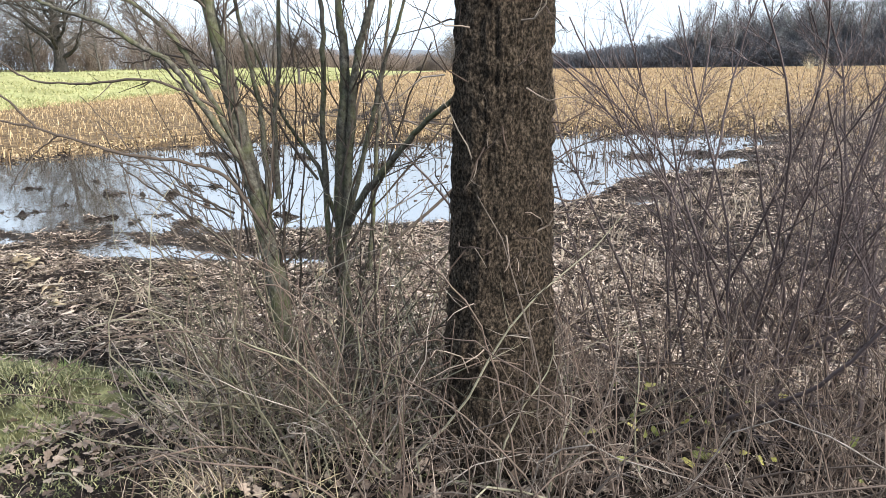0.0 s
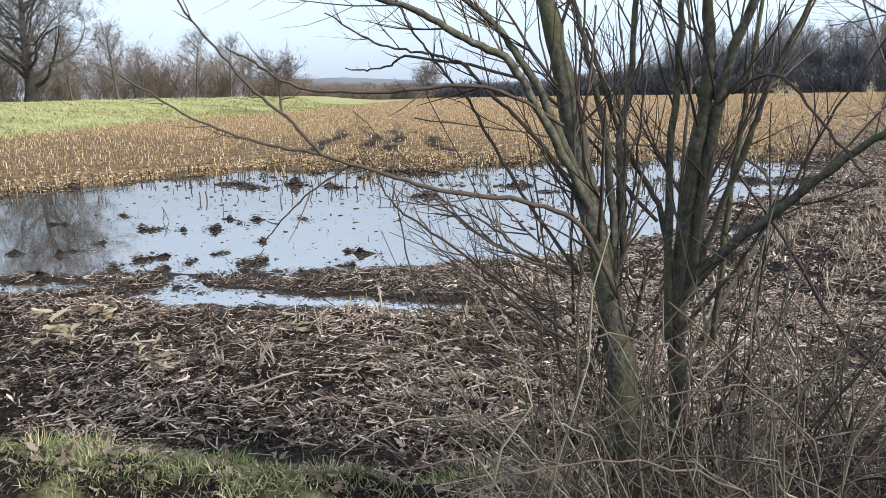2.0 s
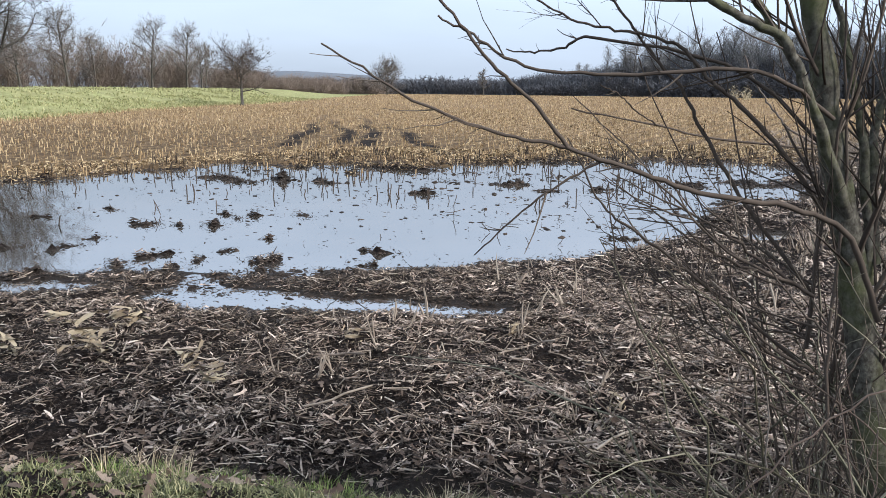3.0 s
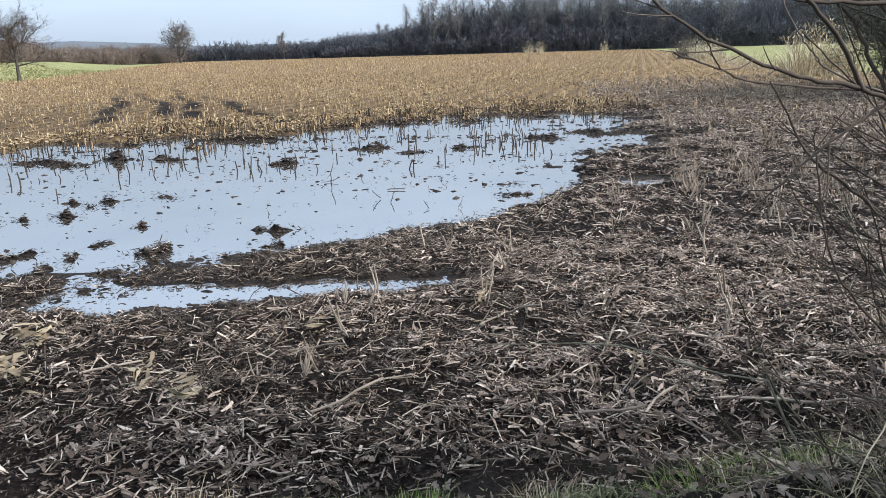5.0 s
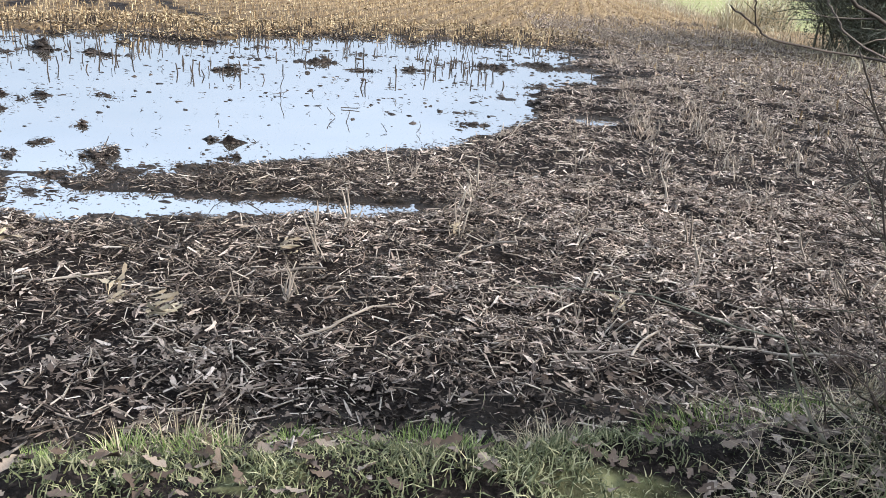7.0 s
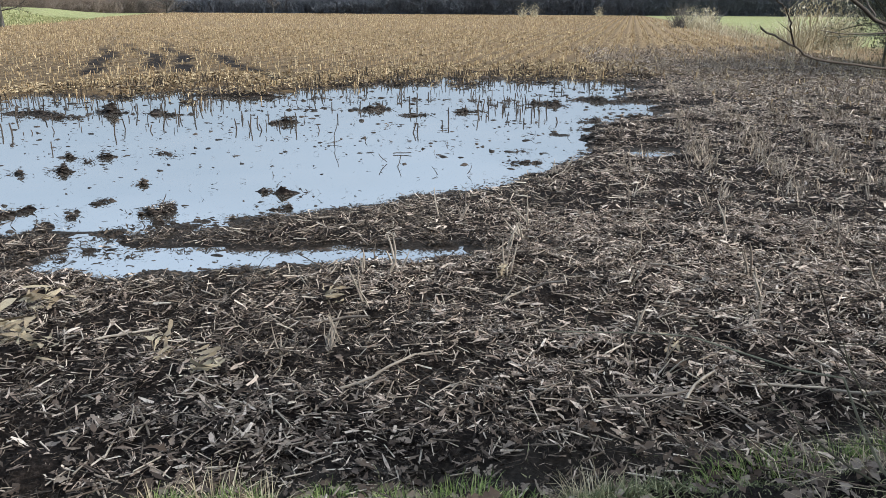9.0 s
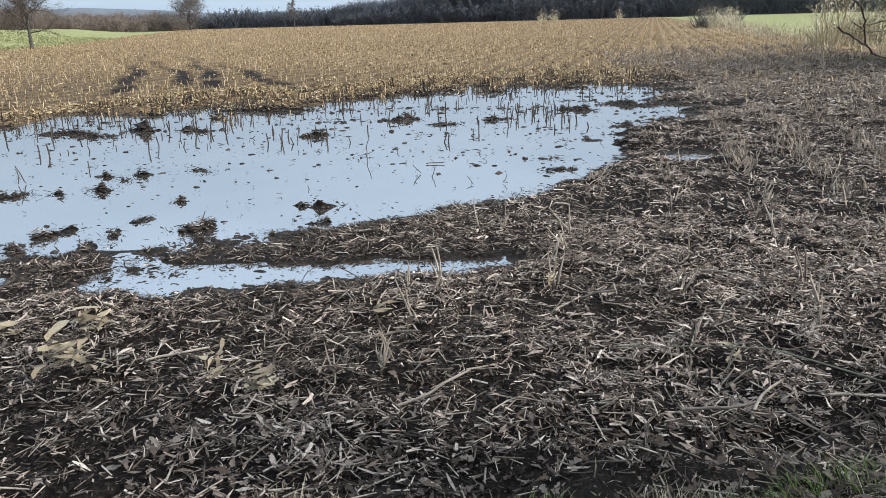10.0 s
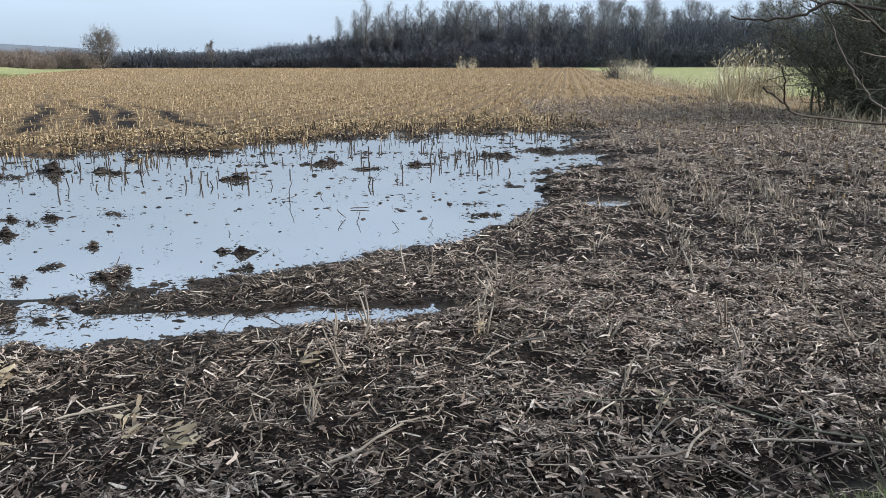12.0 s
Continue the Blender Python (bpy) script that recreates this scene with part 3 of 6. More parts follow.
# ---- loose plant matter, scattered ----
def strip(rng, segs=3, width=0.16, curl=0.5, twist=0.5):
    """A bent, torn leaf strip of unit length."""
    t = np.linspace(-0.5, 0.5, segs + 1)
    w = width * (0.35 + 0.9 * rng.random(segs + 1)) * (0.45 + 0.55 * np.cos(t * 2.6))
    bend, side = curl * rng.uniform(-1, 1), 0.35 * rng.uniform(-1, 1)
    a = twist * rng.uniform(-1, 1) * t * 3
    c = np.stack([t, side * t * t, bend * (0.25 - t * t)], -1)
    off = np.stack([0 * t, np.cos(a) * w / 2, np.sin(a) * w / 2], -1)
    v = np.stack([c - off, c + off], 1).reshape(-1, 3)
    f = [(2 * i, 2 * i + 2, 2 * i + 3, 2 * i + 1) for i in range(segs)]
    return v, np.array(f)


def rod(rng, sides=5, r=0.05, bent=0):
    """A chopped stalk of unit length with a frayed end."""
    a = np.arange(sides) * 2 * np.pi / sides
    rings = []
    sway = rng.uniform(-0.45, 0.45)
    ends = ((-0.5, 0.8), (0.0, 1.0), (0.5, 0.95)) if bent else ((-0.5, 0.9), (0.5, 1.05))
    for t, k in ends:
        rings.append(np.stack([np.full(sides, t) + rng.normal(0, 0.02, sides), np.cos(a) * r * k + sway * (0.25 - t * t) * bent, np.sin(a) * r * k + 0.05 * (0.25 - t * t)], -1))
    v = np.concatenate(rings)
    f = [(i * sides + j, i * sides + (j + 1) % sides, (i + 1) * sides + (j + 1) % sides, (i + 1) * sides + j) for i in range(len(ends) - 1) for j in range(sides)]
    return v, np.array(f)


def oak_leaf(rng):
    """A lobed, curled dead leaf of unit length."""
    t = np.linspace(-0.5, 0.5, 8)
    w = np.array((0.02, 0.13, 0.09, 0.24, 0.15, 0.3, 0.17, 0.05)) * rng.uniform(0.85, 1.15, 8)
    cup, bend = rng.uniform(-0.5, 0.9), rng.uniform(-0.5, 0.5)
    z = bend * (0.25 - t * t)
    mid = np.stack([t, 0 * t, z], -1)
    left = np.stack([t + 0.04, w, z + cup * w * rng.uniform(0.3, 1.2, 8)], -1)
    right = np.stack([t + 0.04, -w, z + cup * w * rng.uniform(0.3, 1.2, 8)], -1)
    v = np.concatenate([mid, left, right])
    f = [(i, i + 1, 9 + i, 8 + i) for i in range(7)] + [(i, 16 + i, 17 + i, i + 1) for i in range(7)]
    return v, np.array(f)


def blade(rng, segs=3, width=0.03, droop=0.6):
    """A grass blade of unit height that bends over."""
    t = np.linspace(0, 1, segs + 1)
    d = droop * rng.uniform(0.2, 1.2)
    c = np.stack([d * t ** 2 * 0.8, 0.1 * rng.normal() * t * t, t - 0.35 * d * t ** 2.5], -1)
    w = width * (1 - t) ** 0.7 + 0.002
    off = np.stack([0 * t, w / 2, 0 * t], -1)
    v = np.stack([c - off, c + off], 1).reshape(-1, 3)
    return v, np.array([(2 * i, 2 * i + 1, 2 * i + 3, 2 * i + 2) for i in range(segs)])


def turned(yaw, tilt, roll):
    cz, sz, cy, sy, cx, sx = np.cos(yaw), np.sin(yaw), np.cos(tilt), np.sin(tilt), np.cos(roll), np.sin(roll)
    n = len(yaw)
    r = np.empty((n, 3, 3))
    r[:, 0, 0], r[:, 0, 1], r[:, 0, 2] = cz * cy, cz * sy * sx - sz * cx, cz * sy * cx + sz * sx
    r[:, 1, 0], r[:, 1, 1], r[:, 1, 2] = sz * cy, sz * sy * sx + cz * cx, sz * sy * cx - cz * sx
    r[:, 2, 0], r[:, 2, 1], r[:, 2, 2] = -sy, cy * sx, cy * cx
    return r


def scatter(name, shapes, pos, yaw, tilt, roll, size, material):
    """One mesh of many copies of a few shapes; size is (n, 3) or (n,)."""
    size = np.asarray(size, float)
    size = size[:, None] * np.ones(3) if size.ndim == 1 else size
    rot, kind = turned(yaw, tilt, roll), np.arange(len(pos)) % len(shapes)
    vs, fs, base = [], [], 0
    for k, (v, f) in enumerate(shapes):
        s = kind == k
        m = int(s.sum())
        if not m:
            continue
        w = np.einsum("nij,nvj->nvi", rot[s], v[None] * size[s][:, None]) + pos[s][:, None]
        vs.append(w.reshape(-1, 3))
        fs.append((f[None] + (np.arange(m) * len(v))[:, None, None]).reshape(-1, 4) + base)
        base += m * len(v)
    return mesh_of(name, np.concatenate(vs), np.concatenate(fs), material)


def clod(rng):
    """A lump of mud and rotten leaves of about unit width."""
    a = np.arange(6) * np.pi / 3
    r0, r1 = rng.uniform(0.3, 0.62, 6), rng.uniform(0.12, 0.36, 6)
    low = np.stack([np.cos(a) * r0, np.sin(a) * r0, np.full(6, -0.12)], -1)
    top = np.stack([np.cos(a + 0.2) * r1, np.sin(a + 0.2) * r1, rng.uniform(0.1, 0.42, 6)], -1)
    f = [(j, (j + 1) % 6, 6 + (j + 1) % 6, 6 + j) for j in range(6)] + [(6, 7, 8, 9), (6, 9, 10, 11)]
    return np.concatenate([low, top]), np.array(f)


def on_land(x, y, lift=0.0):
    return np.stack([x, y, land(x, y) + lift], -1)


def stuff(name, me, label, category):
    return tagged(child(name, me), label, category, kind="stuff")


def sow(rng, n, x0, x1, y0, y1):
    return rng.uniform(x0, x1, n), rng.uniform(y0, y1, n)


def crumb(rng):
    """A flat angular scrap of leaf or pith of unit length."""
    w = rng.uniform(0.14, 0.45)
    v = np.array(((-0.5, -w * 0.4, 0), (0.3, -w * 0.5, 0.1), (0.5, w * 0.3, 0), (-0.3, w * 0.5, 0.12))) + rng.normal(0, 0.07, (4, 3))
    return v, np.array([(0, 1, 2, 3)])


def build_litter():
    rng = np.random.default_rng(5)
    shreds = [strip(rng, 2, 0.06 + 0.2 * rng.random() ** 1.5, 0.5, 1.0) for _ in range(24)]
    scraps = [crumb(rng) for _ in range(12)]
    clods = [clod(rng) for _ in range(12)]
    rods = [rod(rng, 3, rng.uniform(0.02, 0.045)) for _ in range(10)]
    leaves = [oak_leaf(rng) for _ in range(10)]
    zones = ((340000, -5.5, 4.5, 1.7, 6.2, 0.56), (165000, -5.5, 6.5, 6.2, 13.0, 0.66), (210000, 0.5, 10.0, 12.0, 34.0, 1.0))
    sx, sy, sk = [], [], []
    for n, x0, x1, y0, y1, k in zones:
        x, y = sow(rng, n, x0, x1, y0, y1)
        z, dy = land(x, y), y - verge_edge(x)
        tongue = (y > 4.4 + 0.28 * (x + 3.3)) & (x < 0.4) & (y < near_shore(x) + 0.05)
        keep = ((z > 0.012) | tongue & (z > 0.003)) & (dy > -0.1) & ((y < near_shore(x) + 0.8) | (x > 1.2))
        keep &= rng.random(n) < np.clip(0.72 + fbm(x, y, 1.8, 71, 2) * 1.0 + fbm(x, y, 8.0, 73, 2) * 1.5, 0.28, 1) * np.where(dy < 0.45, 0.75, 1.0)
        keep &= rng.random(n) < np.clip(1.4 - (y - 18) / 16, 0.25, 1)
        sx.append(x[keep]), sy.append(y[keep]), sk.append(np.full(int(keep.sum()), k))
    x, y, k = np.concatenate(sx), np.concatenate(sy), np.concatenate(sk)
    z = land(x, y)
    n = len(x)
    tongue = (y > 4.5 + 0.28 * (x + 3.3)) & (x < 0.4) & (y < near_shore(x) - 0.12)
    soaked = rng.random(n) < step((np.where(x > 0.3, 0.03, 0.045) - z) / 0.04) * np.where(tongue, 0.3, 0.9)
    # the mulch is damper and more rotten towards the low side of the field and along the verge
    damp = 0.36 - 0.13 * (x + 0.3) - 0.05 * (y - 3.5) + fbm(x, y, 0.9, 75, 3) * 1.1 + 0.5 * np.exp(-np.clip(y - verge_edge(x), 0, 9) / 0.35)
    damp = rng.random(n) < np.clip(damp, 0.06, 0.85)
    kind = rng.random(n)
    stick = kind < 0.1
    crumbs = kind > 0.58
    crumbs |= (y > 12) & (kind > 0.3)
    for pick, shapes, mat, name, lo, hi, label in (
            (~soaked & ~stick & ~crumbs & ~damp, shreds, M_SHRED, "leaf_litter", 0.04, 0.17, "shredded pale brown maize leaves covering the mud"),
            (~soaked & ~stick & ~crumbs & damp, shreds, M_DAMP, "damp_leaf_litter", 0.03, 0.12, "damp dark brown rotting maize leaves on the mud"),
            (~soaked & crumbs & ~damp, scraps, M_SHRED, "leaf_scraps", 0.014, 0.06, "small pale scraps of maize leaf on the mud"),
            (~soaked & crumbs & damp, scraps, M_DAMP, "damp_leaf_scraps", 0.014, 0.05, "small dark rotting scraps of maize leaf"),
            (~soaked & stick, rods, M_STICK, "stalk_litter", 0.04, 0.22, "chopped pale maize stalks lying on the mud"),
            (soaked, shreds, M_WETBIT, "soaked_litter", 0.04, 0.14, "dark soaked plant waste along the waterline")):
        m = int(pick.sum())
        size = (lo + (hi - lo) * rng.random(m) ** 1.8) * k[pick]
        tall = rng.normal(0, 0.24, m) + np.where(rng.random(m) < 0.05, rng.uniform(-1.1, 1.1, m), 0)
        me = scatter(name, shapes, on_land(x[pick], y[pick], 0.004 + 0.035 * rng.random(m)), rng.uniform(0, 6.28, m), tall, rng.normal(0, 0.4, m), size, mat)
        stuff(name, me, label, "plant litter")
    # oak leaves gather along the verge
    x, y = sow(rng, 16000, -3.5, 5.0, 0.5, 4.2)
    dy = y - verge_edge(x)
    keep = rng.random(len(x)) < np.where(dy > 0, np.exp(-dy / 0.55), np.where(x > 0.2, 0.95, 0.22)) * np.clip(0.6 + fbm(x, y, 2.2, 81, 2), 0.1, 1)
    x, y = x[keep], y[keep]
    m = len(x)
    me = scatter("oak_leaves", leaves, on_land(x, y, 0.02), rng.uniform(0, 6.28, m), rng.normal(0, 0.35, m), rng.normal(0, 0.35, m), rng.uniform(0.03, 0.075, m), M_OAK)
    stuff("oak_leaves", me, "dead brown oak leaves fallen along the verge", "leaves")
    single = [mesh_of("oak_leaf", *oak_leaf(rng), M_OAKLEAF) for _ in range(10)]
    for i in range(260):
        lx, ly = rng.uniform(-1.8, 2.2), 0.0
        ly = float(verge_edge(lx)) + rng.normal(0.0, 0.28)
        ob = child("oak_leaf", single[i % 10])
        ob.matrix_world = pose(lx, ly, float(land(lx, ly)) + 0.03, rng.normal(0, 18), rng.normal(0, 18), rng.uniform(0, 360)) @ Matrix.Scale(rng.uniform(0.045, 0.085), 4)
        tagged(ob, "curled brown dead oak leaf on the verge", "leaf", "single oak leaves")
    x = rng.uniform(-13, 2.6, 46000)
    y = far_shore(x) + rng.uniform(-2.6, 3.6, len(x))
    z = land(x, y)
    keep = (z > -0.004) & (rng.random(len(x)) < 0.8 + fbm(x, y, 1.2, 77, 2))
    x, y = x[keep], y[keep]
    m = len(x)
    brown = rng.random(m) < 0.25 + 0.75 * step((y - far_shore(x) + 2.4) / 3.5)
    for pick, mat, name, label in ((brown, M_STRAW, "shore_straw", "brown straw scraps washed up along the far waterline"), (~brown, M_DAMP, "shore_waste", "dark rotting scraps along the far waterline")):
        c = int(pick.sum())
        me = scatter(name, scraps, on_land(x[pick], y[pick], 0.01 + 0.03 * rng.random(c)), rng.uniform(0, 6.28, c), rng.normal(0, 0.35, c), rng.normal(0, 0.4, c), rng.uniform(0.04, 0.11, c), mat)
        stuff(name, me, label, "plant litter")
    # frayed dead stubble in rows through the mulch
    y = rng.uniform(6.5, 36, 15000)
    x = np.round((rng.uniform(0.8, 11, len(y)) - ROW_SLANT * y) / 0.75) * 0.75 + ROW_SLANT * y + rng.normal(0, 0.1, len(y))
    keep = (land(x, y) > 0.03) & ((x > right_shore(y) + 0.4) | (y > 22)) & (x < field_edge(y)) & (rng.random(len(x)) < np.clip(0.4 + fbm(x, y, 0.8, 79, 2) * 1.5, 0.05, 1))
    x, y = x[keep], y[keep]
    h = rng.uniform(0.08, 0.27, len(x))
    fray = [blade(rng, 2, 0.05, 0.8) for _ in range(8)]
    k = np.repeat(np.arange(len(x)), 3)
    m = len(k)
    size = np.stack([h[k], 0.2 + 0.008 * y[k], h[k] * rng.uniform(0.5, 1.1, m)], -1)
    me = scatter("dead_stubble", fray, on_land(x[k] + rng.normal(0, 0.03, m), y[k] + rng.normal(0, 0.03, m)), rng.uniform(0, 6.28, m), rng.normal(0, 0.22, m), rng.normal(0, 0.22, m), size, M_FRAY)
    stuff("dead_stubble", me, "frayed grey-brown maize stubble standing in the mulch", "stubble")
    # clods and rotting waste along the waterline, in the heaps and in streaks over the shallow water
    gx, gy, gs = [], [], []
    x, y = sow(rng, 42000, -12, 2.4, 4.0, 22.5)
    streaks = np.clip(fbm(x * 0.42, y * 1.7, 1.1, 91, 3) * 4.2 - 0.5, 0, 1)
    inside = np.clip((y - near_shore(x) - 2.5) / 5, 0, 1)
    off = far_shore(x) - y
    rim = np.exp(-np.abs(off - 0.2) / 1.2) * np.clip(0.06 + 1.3 * streaks, 0, 1)
    keep = (land(x, y) < 0.03) & (rng.random(len(x)) < np.maximum(0.5 * streaks * inside ** 1.5, rim))
    gx.append(x[keep]), gy.append(y[keep]), gs.append(np.full(int(keep.sum()), 0.75))
    y = rng.uniform(8.6, 20.5, 2600)
    x = right_shore(y) + 0.25 - rng.exponential(0.8, len(y))
    keep = rng.random(len(x)) < np.clip(0.2 + fbm(x * 0.5, y * 2.2, 1.5, 97, 3) * 2.6, 0, 1)
    gx.append(x[keep]), gy.append(y[keep]), gs.append(np.full(int(keep.sum()), 0.75))
    x = rng.uniform(-6.2, 1.5, 3600)
    dip = rng.normal(0.0, 0.17, len(x))
    y = near_shore(x) + dip
    keep = rng.random(len(x)) < np.clip(0.5 + fbm(x, y, 2.2, 93, 2) * 2.4, 0.03, 1) * np.where(dip > 0.05, 0.6, 1.0)
    gx.append(x[keep]), gy.append(y[keep]), gs.append(np.full(int(keep.sum()), 0.75))
    for ax, ay, bx, by, ra, rb in POOLS[:6]:
        c = int(60 + 420 * math.hypot(bx - ax, by - ay))
        t, q = rng.random(c), rng.normal(0, 1, c)
        side = np.where(np.abs(q) < 0.5, q * 0.9, np.sign(q) * (0.55 + 0.45 * rng.random(c))) * (ra + (rb - ra) * t)
        ln = math.hypot(bx - ax, by - ay)
        gx.append(ax + (bx - ax) * t - (by - ay) / ln * side), gy.append(ay + (by - ay) * t + (bx - ax) / ln * side), gs.append(np.full(c, 0.5))
    for hx, hy, a, b, turn, up in HEAPS:
        c = int(30 + 1300 * a * b)
        u = rng.normal(0, 0.5, c) * a
        w = rng.normal(0, b * 0.5, c) - 0.5 * b * np.sin(u * 3.1 / a + hx * 7)
        cs, sn = math.cos(radians(turn)), math.sin(radians(turn))
        gx.append(hx + u * cs - w * sn), gy.append(hy + u * sn + w * cs), gs.append(np.full(c, 0.5 + 2.0 * up))
    x, y = sow(rng, 900, -9, 1.0, 5.0, 12)
    keep = (y > near_shore(x) + 0.15) & (y < far_shore(x) - 1)
    gx.append(x[keep]), gy.append(y[keep]), gs.append(np.full(int(keep.sum()), 0.75))
    x, y = np.concatenate(gx), np.concatenate(gy)
    m = len(x)
    base = np.maximum(land(x, y), -0.006)
    far = np.clip((y - 7) / 10, 0, 1)
    s = np.concatenate(gs) * rng.uniform(0.02, 0.075, m) * (1 + 1.0 * far) * np.where(rng.random(m) < 0.08, 1.7, 1.0)
    size = np.stack([s * rng.uniform(0.9, 2.4, m), s * rng.uniform(0.6, 1.1, m), s * rng.uniform(0.35, 0.8, m)], -1)
    me = scatter("mud_clods", clods, np.stack([x, y, base], -1), rng.normal(0, 0.7, m), rng.normal(0, 0.12, m), rng.normal(0, 0.12, m), size, M_CLOD)
    stuff("mud_clods", me, "dark clods of mud and rotten leaves in the shallow water", "mud clods")
    pick = (rng.random(m) < 0.5) & (np.concatenate(gs) != 0.5)
    k = int(pick.sum())
    pos = np.stack([x[pick] + rng.normal(0, 0.03, k), y[pick] + rng.normal(0, 0.03, k), np.maximum(base[pick], 0) + 0.012 + 0.02 * rng.random(k)], -1)
    me = scatter("floating_waste", shreds + rods[:3], pos, rng.normal(0, 0.9, k), rng.normal(0, 0.4, k), rng.normal(0, 0.4, k), rng.uniform(0.02, 0.07, k) * (1 + 0.9 * far[pick]), M_WETBIT)
    stuff("floating_waste", me, "dark rotting plant waste floating in the shallow water", "plant litter")


def build_stubble():
    rng = np.random.default_rng(8)
    stub = []
    for _ in range(8):
        v, f = rod(rng, 3, 0.07)
        v = np.stack([v[:, 2], v[:, 1], v[:, 0] + 0.5], -1)
        stub.append((v, f))
    frond = [blade(rng, 2, 0.07, 1.4) for _ in range(8)]
    sx, sy, sh = [], [], []
    for kx in range(-142, 26):
        for y0, y1, gap, tall in ((8, 34, 0.07, 0.145), (34, 62, 0.095, 0.155), (62, 185, 0.33, 0.19)):
            row = kx * 0.75
            y = np.arange(y0, y1, gap) + rng.uniform(-0.4, 0.4, int(math.ceil((y1 - y0) / gap))) * gap
            x = row + rng.normal(0, 0.07, len(y)) + ROW_SLANT * y
            sx.append(x), sy.append(y), sh.append(tall * rng.uniform(0.45, 1.2, len(y)))
    x, y, h = np.concatenate(sx), np.concatenate(sy), np.concatenate(sh)
    _, straw, wet = cover(x, y)
    straw = straw * np.where(x > 1.6, 0.06 + 0.94 * step((y - 20) / 16), 1)
    keep = (x > bank_edge(y)) & (x < field_edge(y)) & (land(x, y) > -0.05) & (rng.random(len(x)) < np.clip(straw * 1.5, 0, 0.92) * (1 - 0.85 * rut(x, y, 0.32)))
    keep &= rng.random(len(x)) < 0.75 + fbm(x, y, 0.5, 101, 2) * 0.8
    keep |= (x > 2.4) & (x < field_edge(y) - 0.5) & (y < 40) & (rng.random(len(x)) < 0.05)
    x, y, h = x[keep], y[keep], h[keep]
    n = len(x)
    wide = np.where(y > 62, 1.5, 1.0)
    size = np.stack([h * wide, h * wide, h], -1)
    me = scatter("stubble", stub, on_land(x, y, -0.01), rng.uniform(0, 6.28, n), rng.normal(0, 0.16, n), rng.normal(0, 0.16, n), size, M_STUB)
    stuff("stubble", me, "rows of golden cut maize stubble across the field", "stubble")
    two = np.concatenate([np.arange(n)] * 2)[rng.random(2 * n) < 0.6]
    m = len(two)
    me = scatter("stubble_leaves", frond, on_land(x[two], y[two]), rng.uniform(0, 6.28, m), rng.normal(0, 0.4, m), rng.normal(0, 0.3, m), h[two] * rng.uniform(0.5, 1.1, m), M_STRAW)
    stuff("stubble_leaves", me, "dry straw-coloured leaves hanging from the stubble", "stubble")
    x, y = sow(rng, 90000, -45, 9, 9, 58)
    _, straw, wet = cover(x, y)
    keep = (x > bank_edge(y)) & (land(x, y) > 0.01) & (rng.random(len(x)) < straw * np.clip(1.2 - (y - 15) / 45, 0.15, 1) * (1 - rut(x, y, 0.3)))
    x, y = x[keep], y[keep]
    m = len(x)
    shreds = [crumb(rng) for _ in range(10)]
    me = scatter("straw_litter", shreds, on_land(x, y, 0.02), rng.uniform(0, 6.28, m), rng.normal(0, 0.3, m), rng.normal(0, 0.5, m), rng.uniform(0.04, 0.1, m) * (1 + y / 70), M_STRAW)
    stuff("straw_litter", me, "dry golden straw lying between the stubble rows", "straw")


def stalk_mesh(name, rng, length, r, lean, material, kink=0.0):
    t = Tubes()
    line = shoot(rng, (0, 0, 0), (lean, 0.1 * lean, 1), length, 5, 0.05 + kink)
    t.add(line, r * np.array((1.15, 1, 1.1, 0.95, 1.0, 0.85)), 6)
    tip = line[-1]
    for _ in range(2):
        s = shoot(rng, line[rng.integers(1, 5)], rng.normal(0, 1, 3) + np.array((0, 0, -0.3)), length * 0.3, 3, 0.3, -0.2)
        t.add(s, np.linspace(r * 0.5, r * 0.15, 4), 3)
    t.add(np.array([tip, tip + (0, 0, r * 0.2)]), (r * 0.85, 0.0005), 6)
    return t.mesh(name, material)


